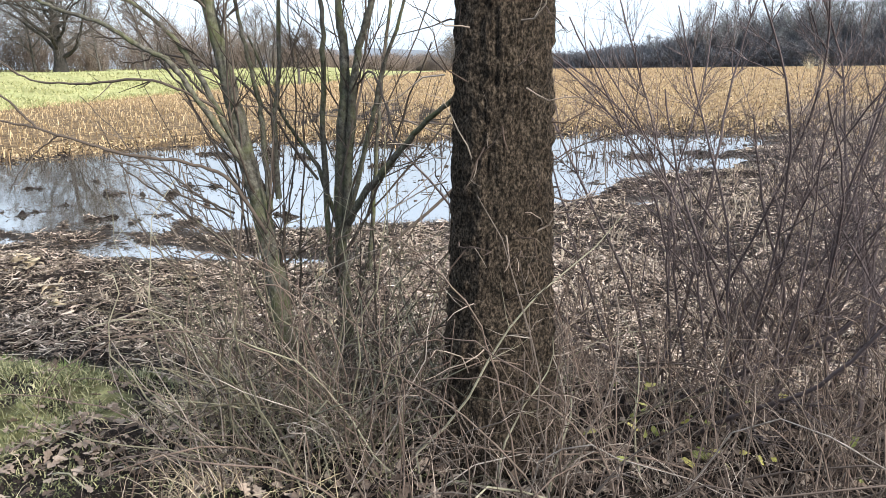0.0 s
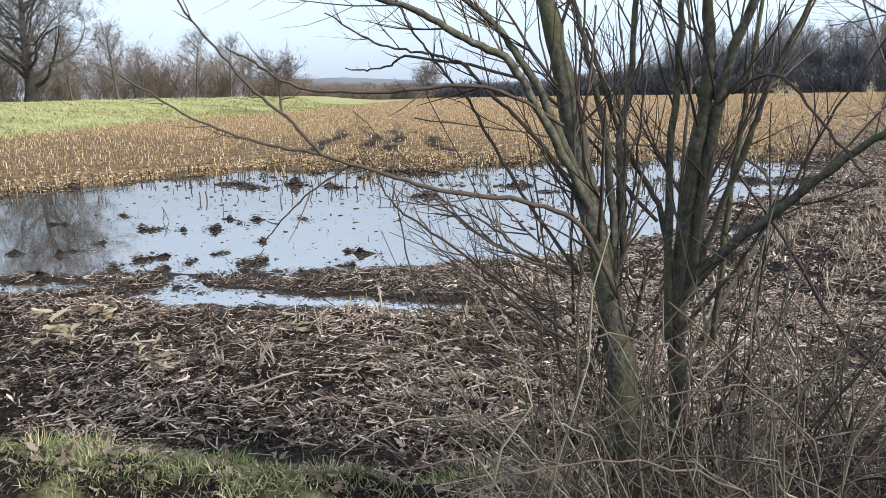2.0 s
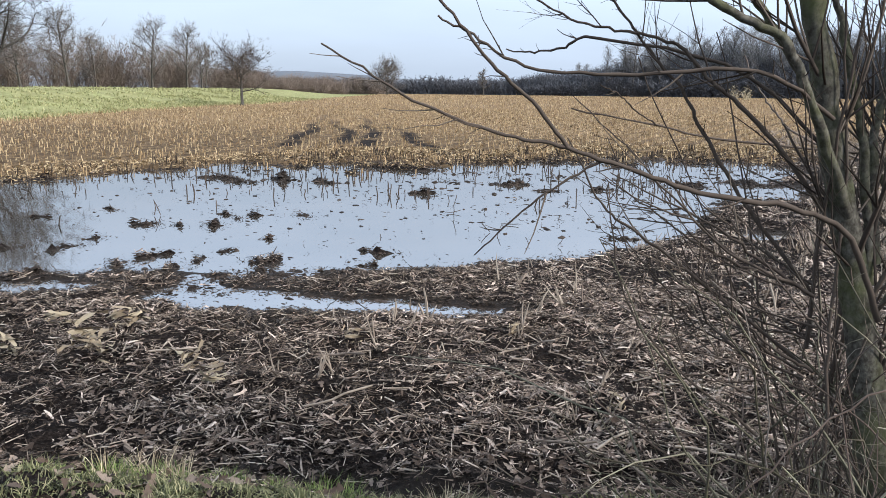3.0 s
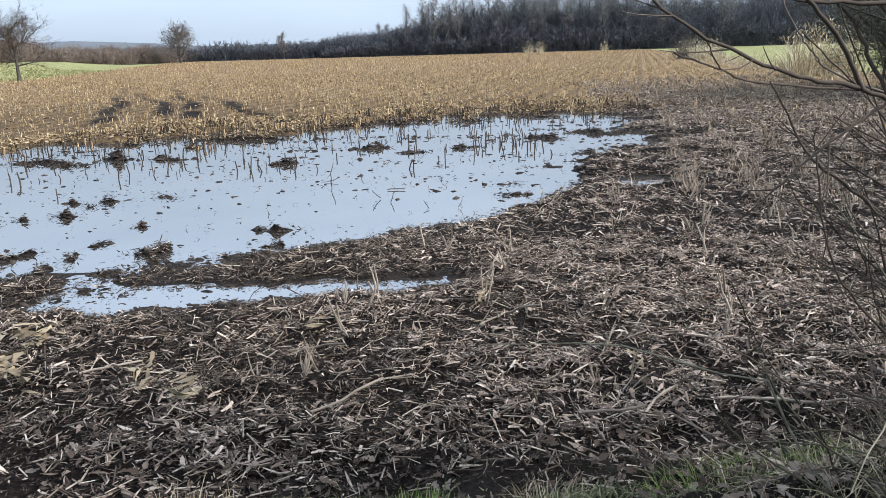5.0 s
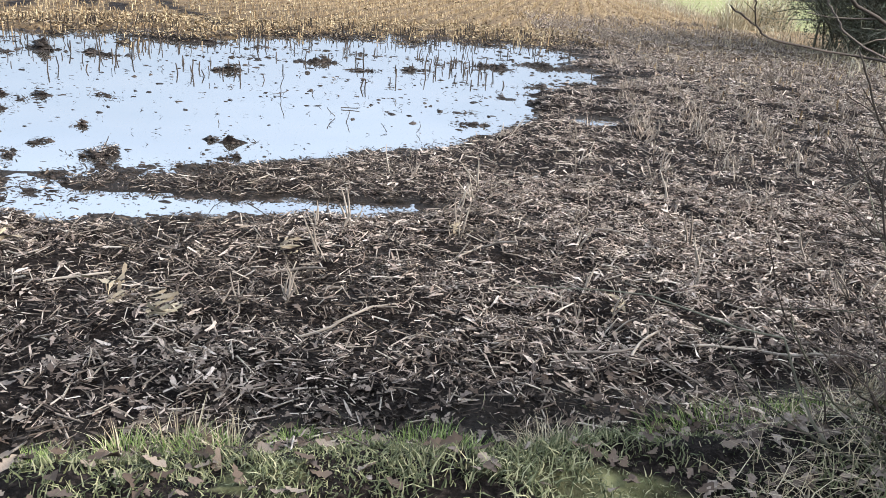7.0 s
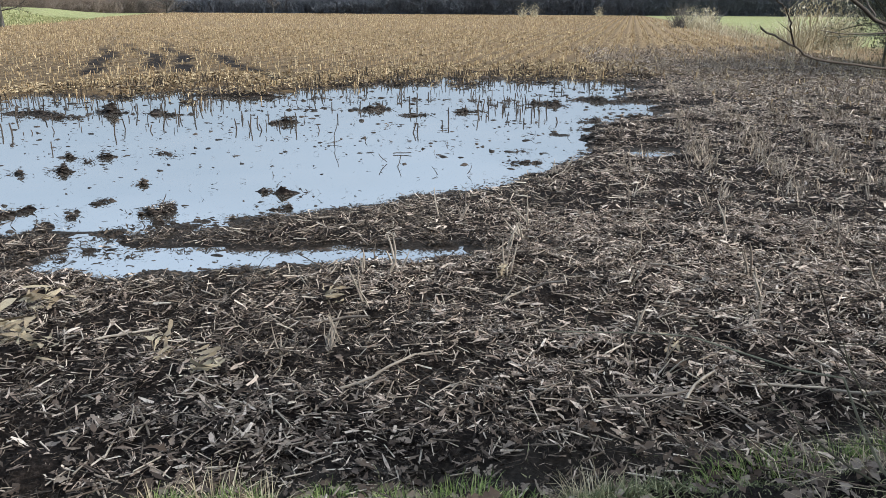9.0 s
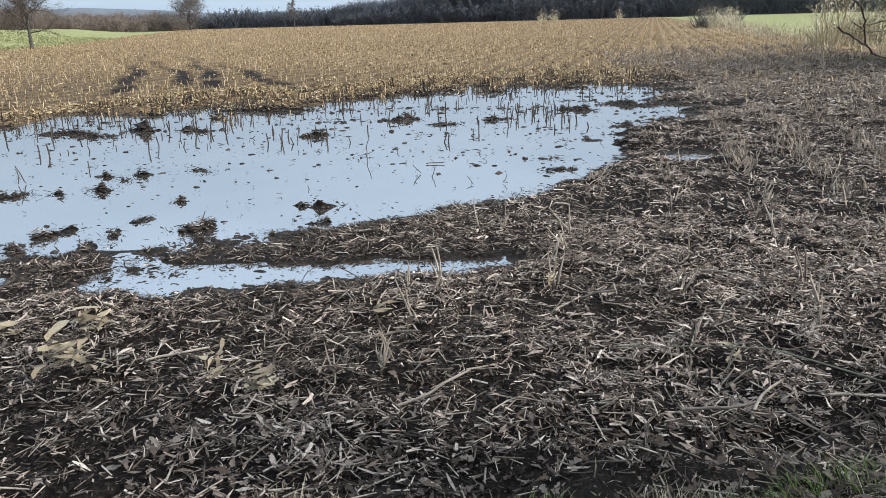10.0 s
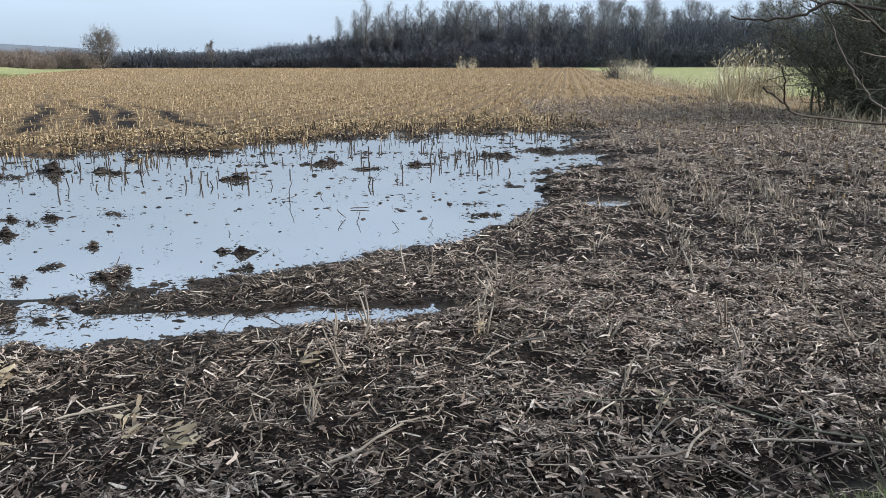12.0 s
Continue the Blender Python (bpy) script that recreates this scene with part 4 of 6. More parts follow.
def build_standing_stalks():
    """Cut stalks that stand in the water, in their old rows."""
    rng = np.random.default_rng(12)
    meshes = [stalk_mesh("stalk", rng, rng.uniform(0.24, 0.42), rng.uniform(0.0105, 0.016), rng.normal(0, 0.12), M_SOAKED) for _ in range(9)]
    slim = [stalk_mesh("stalk", rng, rng.uniform(0.24, 0.42), rng.uniform(0.006, 0.009), rng.normal(0, 0.1), M_SOAKED, 0.1) for _ in range(5)]
    made = 0
    rows = [(-7.5, 9.3), (-7.42, 9.36), (-7.3, 9.41), (-7.17, 9.46), (-7.08, 9.56), (-6.85, 9.7), (-6.6, 9.9), (-6.15, 11.4), (-6.05, 11.3), (-5.95, 11.5), (-6.0, 11.7), (-6.2, 11.6)]
    rows += [(-4.25, 10.3), (-4.08, 10.31), (-4.15, 10.68), (-4.06, 10.8), (-4.04, 11.02), (-3.99, 11.08), (-3.62, 10.34), (-4.35, 10.5), (-3.95, 10.6), (-3.85, 10.9), (-3.9, 11.3), (-3.75, 11.2), (-4.4, 10.9), (-4.5, 10.4)]
    rows += [(-3.24, 12.6), (-3.18, 12.7), (-3.12, 12.76), (-3.02, 12.9), (-3.3, 12.9), (-2.95, 13.1), (-1.96, 10.42), (-1.9, 10.5), (-2.3, 12.2), (-2.2, 12.3), (-2.1, 12.1)]
    rows += [(-0.55 + rng.normal(0, 0.32), 13.6 + rng.normal(0, 1.2)) for _ in range(44)] + [(-1.3 + rng.normal(0, 0.25), 13.4 + rng.normal(0, 0.8)) for _ in range(14)]
    for _ in range(190):
        x = rng.uniform(-10, 2)
        y = near_shore(x) + 4.8 + rng.random() ** 0.6 * max(0.5, far_shore(x) - near_shore(x) - 4.6)
        x = round((x - ROW_SLANT * y) / 0.75) * 0.75 + ROW_SLANT * y + rng.normal(0, 0.08)
        rows.append((x, y))
    for x, y in rows:
        if land(x, y) > 0.03 or y < near_shore(x) + 3.5:
            continue
        ob = child("maize_stalk", meshes[made % len(meshes)])
        made += 1
        ob.matrix_world = pose(x, y, float(land(x, y)) - 0.02, rng.normal(0, 5), rng.normal(0, 5), rng.uniform(0, 360)) @ Matrix.Scale(rng.uniform(0.35, 0.75), 4)
        tagged(ob, "dark cut maize stalk standing in the flood water", "stalk", "stalks standing in the water")
    n = 900
    x = np.round(rng.uniform(-11.5, 2.2, n) / 0.75) * 0.75 + rng.normal(0, 0.1, n)
    y = far_shore(x) + 0.8 - rng.exponential(1.7, n)
    thin = []
    for _ in range(6):
        v, f = rod(rng, 4, 0.045)
        thin.append((np.stack([v[:, 2], v[:, 1], v[:, 0] + 0.45], -1), f))
    me = scatter("drowned_stubble", thin, np.stack([x, y, np.maximum(land(x, y), -0.04)], -1), rng.uniform(0, 6.28, n), rng.normal(0, 0.16, n), rng.normal(0, 0.16, n), rng.uniform(0.07, 0.22, n), M_WETBIT)
    stuff("drowned_stubble", me, "short dark stubble standing along the far waterline", "stubble")
    # stalks that lie or lean in the water
    for x, y, ry, rz, s in ((-2.76, 9.28, 4, 0, 1.3), (-2.86, 9.3, 84, 20, 1.0), (-1.86, 8.2, 62, 200, 1.0), (-1.9, 8.75, 70, 20, 1.0), (-1.7, 8.0, 20, 40, 0.8), (-2.02, 4.86, -50, 0, 0.8),
                            (-1.84, 4.86, 55, 10, 1.0), (-6.3, 7.44, 30, 60, 1.1), (-6.25, 7.5, -35, 20, 1.0), (-3.4, 5.9, 50, 80, 0.9), (-3.38, 5.85, 70, 10, 0.8), (-1.2, 7.6, 75, 100, 0.9), (-0.9, 7.7, 60, 30, 0.7)):
        ob = child("maize_stalk", slim[made % len(slim)])
        made += 1
        ob.matrix_world = pose(x, y, 0.0 if abs(ry) < 30 else 0.012, 0, ry, rz) @ Matrix.Scale(s * 0.6, 4)
        tagged(ob, "broken dark maize stalk leaning in the flood water", "stalk", "stalks lying in the water")


def build_lying_pieces():
    """The larger pieces on the near mud: stalks and husks."""
    rng = np.random.default_rng(15)
    stalks = [stalk_mesh("stalk", rng, rng.uniform(0.22, 0.44), rng.uniform(0.004, 0.007), 0.05, M_STALK, 0.07) for _ in range(8)]
    spots = [(-0.95, 2.7, 30), (-0.5, 2.85, 40), (-0.1, 2.8, 8), (0.25, 2.78, -4), (0.5, 2.72, 75), (0.28, 2.68, -60), (0.85, 2.95, 5), (0.62, 2.8, -50), (1.15, 2.95, -35), (-1.75, 2.45, -50),
             (-0.7, 3.1, 20), (0.1, 3.45, -40), (-1.3, 3.4, 15), (0.9, 3.6, 60), (-2.3, 3.05, 30), (-2.0, 3.7, -20), (-0.2, 4.2, -50), (0.6, 4.6, -30), (1.5, 4.0, 40), (-2.9, 3.5, 10), (1.9, 4.8, -15), (-1.0, 2.5, 82), (-0.3, 3.9, 65)]
    for i, (x, y, turn) in enumerate(spots):
        ob = child("maize_stalk", stalks[i % 8])
        ob.matrix_world = pose(x, y, float(land(x, y)) + 0.03, 0, 84 + rng.normal(0, 4), turn)
        tagged(ob, "pale broken maize stalk lying on muddy leaf litter", "stalk", "stalks lying on the mud")
    stubs = []
    for _ in range(10):
        t = Tubes()
        for _ in range(int(rng.integers(2, 5))):         # a stub with splayed, frayed leaf sheaths
            line = shoot(rng, (rng.normal(0, 0.008), rng.normal(0, 0.008), 0), (rng.normal(0, 0.22), rng.normal(0, 0.22), 1), rng.uniform(0.1, 0.25), 4, 0.14)
            r = rng.uniform(0.003, 0.0065)
            t.add(line, r * np.array((1.2, 1.0, 1.15, 0.9, 0.35)), 4)
        stubs.append(t.mesh("stub", M_STALK))
    for i in range(330):
        y = 3.0 + 8.5 * rng.random() ** 1.2
        x = round((rng.uniform(-2.2, 5.5) - ROW_SLANT * y) / 0.75) * 0.75 + ROW_SLANT * y + rng.normal(0, 0.08)
        if y > near_shore(x) - 0.3 or land(x, y) < 0.03:
            continue
        ob = child("maize_stub", stubs[i % 10])
        ob.matrix_world = pose(x, y, float(land(x, y)) - 0.01, rng.normal(0, 15), rng.normal(0, 15), rng.uniform(0, 360)) @ Matrix.Scale(rng.uniform(0.7, 1.25), 4)
        tagged(ob, "pale frayed maize stub standing upright in the mulch", "stub", "stubs standing in the mulch")
    leaf = []
    for _ in range(8):
        v, f = strip(rng, 6, rng.uniform(0.16, 0.32), 1.2, 1.2)
        leaf.append(mesh_of("husk_leaf", (v + (0.45, 0, 0)) * np.array((1, 0.9, 0.8)), f, M_HUSK))
    for i, (x, y, turn, s) in enumerate(((-1.9, 2.92, 70, 1.0), (-1.65, 2.8, 20, 0.9), (-2.83, 3.32, 0, 1.2), (-2.7, 2.9, 40, 1.3), (-2.5, 2.86, 10, 1.1), (-3.0, 2.7, 160, 1.2), (-1.3, 3.75, 20, 0.8), (-0.35, 4.3, 30, 0.7),
                                         (-3.3, 3.2, 60, 1.0), (0.55, 3.3, 200, 0.6), (-4.1, 3.3, 20, 1.0), (-3.6, 2.8, 100, 1.0), (-2.75, 3.38, 120, 0.9), (-2.6, 2.95, 200, 1.0))):
        root = tagged(new("maize_husk"), "crumpled yellowish maize husk on the muddy ground", "husk", "husks on the mud")
        for k in range(9):
            ob = child("husk_leaf", leaf[(i + k) % 8], root)
            ob.matrix_basis = pose(rng.normal(0, 0.015), rng.normal(0, 0.015), 0.01 * k, rng.normal(0, 40), rng.uniform(-22, 8), rng.normal(0, 45)) @ Matrix.Scale(rng.uniform(0.06, 0.13), 4)
        root.matrix_world = pose(x, y, float(land(x, y)) + 0.02, 0, 0, turn) @ Matrix.Scale(s * 1.3, 4)


def tuft(rng, n, height, spread, material, name="blade_clump", width=0.022):
    shapes = [blade(rng, 4, width, 0.9) for _ in range(10)]
    a, r = rng.uniform(0, 6.28, n), spread * np.sqrt(rng.random(n))
    pos = np.stack([np.cos(a) * r, np.sin(a) * r, 0 * a - 0.02], -1)
    h = height * rng.uniform(0.4, 1.1, n)
    size = np.stack([h, np.full(n, height), h], -1)
    return scatter(name, shapes, pos, a + rng.normal(0, 0.7, n), rng.normal(0.12, 0.2, n), rng.normal(0, 0.15, n), size, material)


def build_grass():
    rng = np.random.default_rng(19)
    shapes = [blade(rng, 2, 0.07, 1.3) for _ in range(12)]
    x, y = sow(rng, 150000, -3.0, 2.6, 0.6, 3.0)
    dy = y - verge_edge(x)
    green = np.clip(0.62 + fbm(x, y, 2.6, 111, 3) * 2.2, 0.05, 1) * (1 - 0.72 * step((x - 0.1) / 0.5))
    keep = (dy < 0.04) & (rng.random(len(x)) < green) | (dy < 0.3) & (rng.random(len(x)) < 0.03)
    x, y = x[keep], y[keep]
    m = len(x)
    h = rng.uniform(0.018, 0.055, m) * (1 + np.clip(fbm(x, y, 3, 121, 2) * 2, -0.5, 0.9))
    me = scatter("verge_grass", shapes, on_land(x, y, -0.005), rng.uniform(0, 6.28, m), rng.normal(0, 0.35, m), rng.normal(0, 0.35, m), np.stack([h, 0.09 + 0 * h, h], -1), M_BLADE)
    stuff("verge_grass", me, "short winter grass on the verge, mixed with dead leaves", "grass")
    x, y = sow(rng, 9000, 0.2, 2.2, 0.8, 2.7)
    keep = (y < verge_edge(x) - 0.05) & (rng.random(len(x)) < np.clip(0.12 + fbm(x, y, 2.4, 117, 2) * 1.4, 0, 0.5) * step((x - 0.3) / 0.6))
    x, y = x[keep], y[keep]
    m = len(x)
    h = rng.uniform(0.08, 0.28, m)
    me = scatter("bleached_grass", [blade(rng, 3, 0.02, 1.8) for _ in range(8)], on_land(x, y, -0.005), rng.uniform(0, 6.28, m), rng.normal(0.5, 0.4, m), rng.normal(0, 0.4, m), np.stack([h, 0.16 + 0 * h, h], -1), M_DRYGRASS)
    stuff("bleached_grass", me, "bleached limp grass lying on the verge by the shrubs", "grass")
    tufts = [tuft(rng, 300, 0.08, 0.13, M_TUFT, "blade_clump", 0.04) for _ in range(4)]
    pale = [tuft(rng, 70, 0.2, 0.08, M_DRYGRASS) for _ in range(3)]
    spots = ((-0.3, 1.88, 1.1), (-0.15, 1.93, 0.9), (-0.75, 1.82, 0.8), (-1.05, 1.78, 1.0), (-1.25, 1.7, 1.1), (-1.5, 1.62, 0.8), (0.62, 2.22, 1.25), (0.78, 2.25, 1.35), (1.08, 2.4, 1.2), (1.2, 2.42, 1.1), (-1.9, 1.45, 1.0), (-0.55, 1.86, 0.7), (0.45, 2.15, 0.6))
    for i, (x, y, s) in enumerate(spots):
        root = tagged(new("grass_tuft"), "bright green grass tuft at the edge of the mud", "grass tuft", "tufts along the verge")
        root.matrix_world = pose(x, y, float(land(x, y)), 0, 0, i * 77) @ Matrix.Scale(s, 4)
        tagged(child("blade_clump", tufts[i % 4], root), kind="stuff")
    for i, (x, y, s) in enumerate(((-1.15, 1.86, 1.0), (-0.98, 1.82, 0.8), (0.12, 2.06, 0.9), (-1.3, 1.76, 0.9), (1.4, 2.45, 1.0), (0.05, 2.1, 0.7), (1.7, 2.6, 1.1))):
        root = tagged(new("grass_tuft"), "bleached dry grass tuft at the edge of the mud", "grass tuft", "dry tufts along the verge")
        root.matrix_world = pose(x, y, float(land(x, y)), 0, 0, i * 50) @ Matrix.Scale(s, 4)
        tagged(child("blade_clump", pale[i % 3], root), kind="stuff")


def build_bank_grass():
    rng = np.random.default_rng(20)
    shapes = [blade(rng, 2, 0.1, 1.2) for _ in range(8)]
    y = rng.uniform(8, 95, 42000)
    x = bank_edge(y) + 1.5 - rng.exponential(9, len(y))
    keep = rng.random(len(x)) < np.clip(0.5 + fbm(x, y, 0.5, 113, 3) * 2.2, 0.05, 1)
    x, y = x[keep], y[keep]
    m = len(x)
    h = rng.uniform(0.1, 0.32, m)
    me = scatter("bank_grass", shapes, on_land(x, y, -0.02), rng.uniform(0, 6.28, m), rng.normal(0, 0.35, m), rng.normal(0, 0.35, m), np.stack([h, 0.3 + 0.012 * y, h], -1), M_BANK)
    stuff("bank_grass", me, "rough yellowish-green grass on the bank", "grass")


# ---- the trees and shrubs close by ----
def build_trunk_tree():
    rng = np.random.default_rng(23)
    root = tagged(new("roadside_tree"), "bare tree with rough dark furrowed bark on the verge", "tree")
    bx, by, bz = 2.4, 1.75, 0.28
    root.location = (bx, by, bz)
    nz, na = 360, 180
    z, a = np.meshgrid(np.concatenate([np.linspace(-0.15, 2.6, 300), np.linspace(2.65, 9.0, 60)]), np.arange(na) * 2 * np.pi / na, indexing="ij")
    r = 0.174 + 0.078 * np.exp(-np.clip(z, 0, 9) / 0.28) + 0.015 * np.exp(-z / 1.2) - 0.012 * np.clip(z, 0, 9)
    r = r * (1 + 0.05 * np.sin(3 * a + 0.6) + 0.12 * np.exp(-np.clip(z, 0, 9) / 0.2) * np.sin(5 * a + 1))
    u, w = a / (2 * np.pi) * 44, z * 8.0
    wob = value_noise(a * 3, z, 2.2, 5) * 1.6
    ridge = np.abs(value_noise(u + wob, w * 1.1, 1.0, 7)) + 0.7 * value_noise(u * 1.5 + wob, w * 4.0, 1.0, 17)
    r = r + 0.024 * (ridge - 0.2)
    lean = 0.012 * z
    v = np.stack([lean + r * np.cos(a), r * np.sin(a), z], -1).reshape(-1, 3)
    i, j = np.meshgrid(np.arange(nz - 1), np.arange(na), indexing="ij")
    q = np.stack([i * na + j, i * na + (j + 1) % na, (i + 1) * na + (j + 1) % na, (i + 1) * na + j], -1).reshape(-1, 4)
    child("trunk", mesh_of("trunk", v, q, M_TRUNK), root)
    for k in range(7):
        t = Tubes()
        ang = k * 2.4
        limb = shoot(rng, (0.06, 0, 4.0 + k * 0.65), (math.cos(ang), math.sin(ang), 0.75), 3.2 - 0.2 * k, 8, 0.13, 0.06)
        t.add(limb, np.linspace(0.06, 0.012, 9), 7)
        sprout(rng, t, limb, 0.02, 9, 1.2, 1)
        child("limb", t.mesh("limb", M_HAZEL), root)
    t = Tubes()
    for _ in range(110):
        ang, h = rng.uniform(0, 6.28), rng.uniform(0.1, 2.3)
        d = np.array((math.cos(ang), math.sin(ang), rng.uniform(-0.3, 0.8)))
        line = shoot(rng, (0.17 * d[0], 0.17 * d[1], h), d, rng.uniform(0.1, 0.4), 5, 0.35, 0.05)
        t.add(line, np.linspace(0.003, 0.001, 6), 4)
        sprout(rng, t, line, 0.0016, 3, 0.1, 0, 1.0)
    tagged(child("shoot_growth", t.mesh("shoot_growth", M_CANE), root, "thin pale shoots sprouting from the bark"), kind="stuff")


def stem(root, rng, points, r0, r1, shoots=10, length=0.4, depth=1, mat=None, name="stem", twig=None):
    line = curve_through(points)
    t = Tubes()
    wob = 1 + 0.06 * np.sin(np.arange(len(line)) * 1.7) + rng.normal(0, 0.025, len(line))
    slim = 0.62 if r0 < 0.0135 else 0.8 if r0 < 0.018 else 1.0
    t.add(line + rng.normal(0, 0.0022, line.shape), np.linspace(r0 * slim, r1 * (slim + 1) / 2, len(line)) * wob, 9)
    ob = child(name, t.mesh(name, mat or (M_HAZEL if r0 > 0.0135 else M_HAZELTWIG)), root)
    if shoots:
        t = Tubes()
        sprout(rng, t, line, max(0.0036, r1 * 0.6), max(2, int(shoots * 0.6)), length * 1.45, depth, 0.62, 0.09, 4, 0.2, 0.09)
        sprout(rng, t, line, 0.0022, int(shoots * 0.9), 0.06, 0, 0.9, 0.1)
        tagged(child("twig_spray", t.mesh("twig_spray", twig or M_HAZELTWIG), ob), kind="stuff")


def build_hazel():
    rng = np.random.default_rng(29)
    root = tagged(new("multi_stemmed_shrub"), "leafless shrub with several greenish-grey stems and spreading twigs", "shrub")
    root.location = (-0.04, 0.05, 0)
    g = 0.2
    # the thick leaning stem and its arms
    stem(root, rng, [(1.53, 1.72, g), (1.48, 1.7, 0.75), (1.40, 1.7, 1.18), (1.32, 1.7, 1.5), (1.26, 1.7, 1.78), (1.19, 1.7, 2.05), (1.04, 1.7, 2.7), (0.88, 1.75, 3.5)], 0.048, 0.016, 20, 0.5)
    stem(root, rng, [(1.36, 1.67, 1.38), (1.26, 1.57, 1.62), (1.18, 1.5, 1.79), (1.06, 1.46, 1.86), (0.92, 1.42, 1.94), (0.74, 1.38, 2.0), (0.6, 1.34, 2.06), (0.4, 1.3, 2.14), (0.15, 1.22, 2.3)], 0.017, 0.004, 20, 0.32)
    stem(root, rng, [(1.35, 1.68, 1.4), (1.23, 1.62, 1.7), (1.15, 1.6, 1.83), (1.08, 1.58, 1.92), (0.95, 1.55, 2.02), (0.76, 1.5, 2.12), (0.5, 1.45, 2.4)], 0.017, 0.005, 18, 0.34)
    stem(root, rng, [(1.43, 1.72, 1.2), (1.39, 1.75, 1.5), (1.36, 1.77, 1.65), (1.29, 1.78, 1.9), (1.24, 1.8, 2.1), (1.18, 1.85, 2.8)], 0.016, 0.006, 14, 0.4)
    # the long low arm that reaches out towards the path
    low = [(1.45, 1.66, 1.12), (1.36, 1.58, 1.34), (1.22, 1.48, 1.42), (1.02, 1.36, 1.46), (0.88, 1.28, 1.51), (0.75, 1.21, 1.56), (0.64, 1.17, 1.58), (0.5, 1.1, 1.63), (0.37, 1.05, 1.7), (0.25, 1.01, 1.78)]
    stem(root, rng, low, 0.013, 0.0025, 16, 0.13, 0)
    stem(root, rng, [(0.75, 1.21, 1.56), (0.68, 1.16, 1.66), (0.6, 1.12, 1.74), (0.52, 1.09, 1.84), (0.44, 1.06, 1.95), (0.4, 1.04, 2.1)], 0.008, 0.0025, 7, 0.14, 0)
    stem(root, rng, [(0.82, 1.25, 1.53), (0.72, 1.22, 1.47), (0.62, 1.2, 1.38), (0.54, 1.2, 1.3)], 0.005, 0.002, 4, 0.12, 0)
    stem(root, rng, [(1.3, 1.6, 1.62), (1.12, 1.45, 1.73), (0.82, 1.36, 1.72), (0.62, 1.3, 1.74), (0.5, 1.26, 1.81), (0.42, 1.24, 1.85)], 0.009, 0.003, 9, 0.16, 0)
    stem(root, rng, [(1.4, 1.76, 1.25), (1.2, 1.78, 1.52), (1.08, 1.78, 1.65), (0.99, 1.78, 1.72), (0.92, 1.77, 1.8), (0.84, 1.76, 1.83), (0.74, 1.75, 1.85), (0.62, 1.73, 1.88), (0.45, 1.7, 1.98)], 0.012, 0.003, 13, 0.24)
    stem(root, rng, [(1.3, 1.78, 1.15), (1.1, 1.8, 1.4), (0.99, 1.8, 1.57), (0.93, 1.79, 1.68), (0.86, 1.78, 1.76), (0.8, 1.77, 1.84), (0.72, 1.76, 1.95), (0.6, 1.75, 2.2)], 0.010, 0.0035, 11, 0.24)
    stem(root, rng, [(1.64, 2.05, 0.9), (1.79, 2.85, 1.25), (1.64, 3.3, 1.4), (1.4, 3.36, 1.43), (0.96, 2.95, 1.49), (0.77, 2.62, 1.55), (0.53, 2.15, 1.62)], 0.013, 0.0035, 5, 0.1, 0)
    stem(root, rng, [(0.77, 2.62, 1.55), (0.7, 2.45, 1.61), (0.65, 2.35, 1.67), (0.6, 2.28, 1.7)], 0.005, 0.0025, 3, 0.06, 0)
    stem(root, rng, [(1.68, 3.0, 1.36), (1.28, 2.95, 1.51), (1.18, 2.95, 1.6), (1.11, 2.95, 1.69), (1.04, 2.95, 1.83)], 0.008, 0.0035, 2, 0.06, 0, M_PALETWIG)
    stem(root, rng, [(1.5, 1.95, 1.3), (1.1, 1.95, 1.72), (0.65, 1.95, 1.84), (0.54, 1.95, 1.81), (0.44, 1.95, 1.8), (0.36, 1.95, 1.81)], 0.01, 0.0025, 4, 0.07, 0)
    stem(root, rng, [(1.3, 1.75, 0.95), (0.98, 1.62, 1.22), (0.82, 1.56, 1.34), (0.75, 1.55, 1.41), (0.67, 1.55, 1.56)], 0.008, 0.0025, 8, 0.18, 0, M_HAZELTWIG)
    stem(root, rng, [(1.2, 1.7, 0.75), (0.98, 1.6, 0.95), (0.85, 1.56, 1.12), (0.8, 1.55, 1.3), (0.78, 1.55, 1.45)], 0.006, 0.002, 8, 0.18, 0, M_HAZELTWIG)
    stem(root, rng, [(1.44, 1.76, 1.25), (1.41, 1.8, 1.55), (1.43, 1.82, 1.75), (1.44, 1.84, 2.1), (1.46, 1.9, 3.0)], 0.016, 0.007, 14, 0.4)
    # the second clump of straighter stems
    stem(root, rng, [(1.6, 2.0, g), (1.57, 2.0, 1.0), (1.59, 2.0, 1.4), (1.62, 2.0, 1.65), (1.63, 2.0, 1.84), (1.61, 2.0, 2.12), (1.6, 2.05, 3.2)], 0.032, 0.011, 16, 0.45)
    stem(root, rng, [(1.55, 1.95, 0.9), (1.53, 1.96, 1.45), (1.545, 1.97, 1.84), (1.53, 1.98, 2.2), (1.5, 2.0, 3.0)], 0.017, 0.008, 15, 0.42)
    stem(root, rng, [(1.6, 2.0, 1.05), (1.65, 2.0, 1.6), (1.7, 2.0, 1.84), (1.77, 2.0, 2.03), (1.83, 2.0, 2.2), (1.98, 2.02, 2.9)], 0.02, 0.008, 16, 0.42)
    stem(root, rng, [(1.6, 2.0, 1.1), (1.72, 1.95, 1.24), (1.85, 1.92, 1.36), (1.97, 1.9, 1.48), (2.1, 1.88, 1.59), (2.24, 1.86, 1.7), (2.4, 1.9, 2.0)], 0.018, 0.006, 14, 0.32)
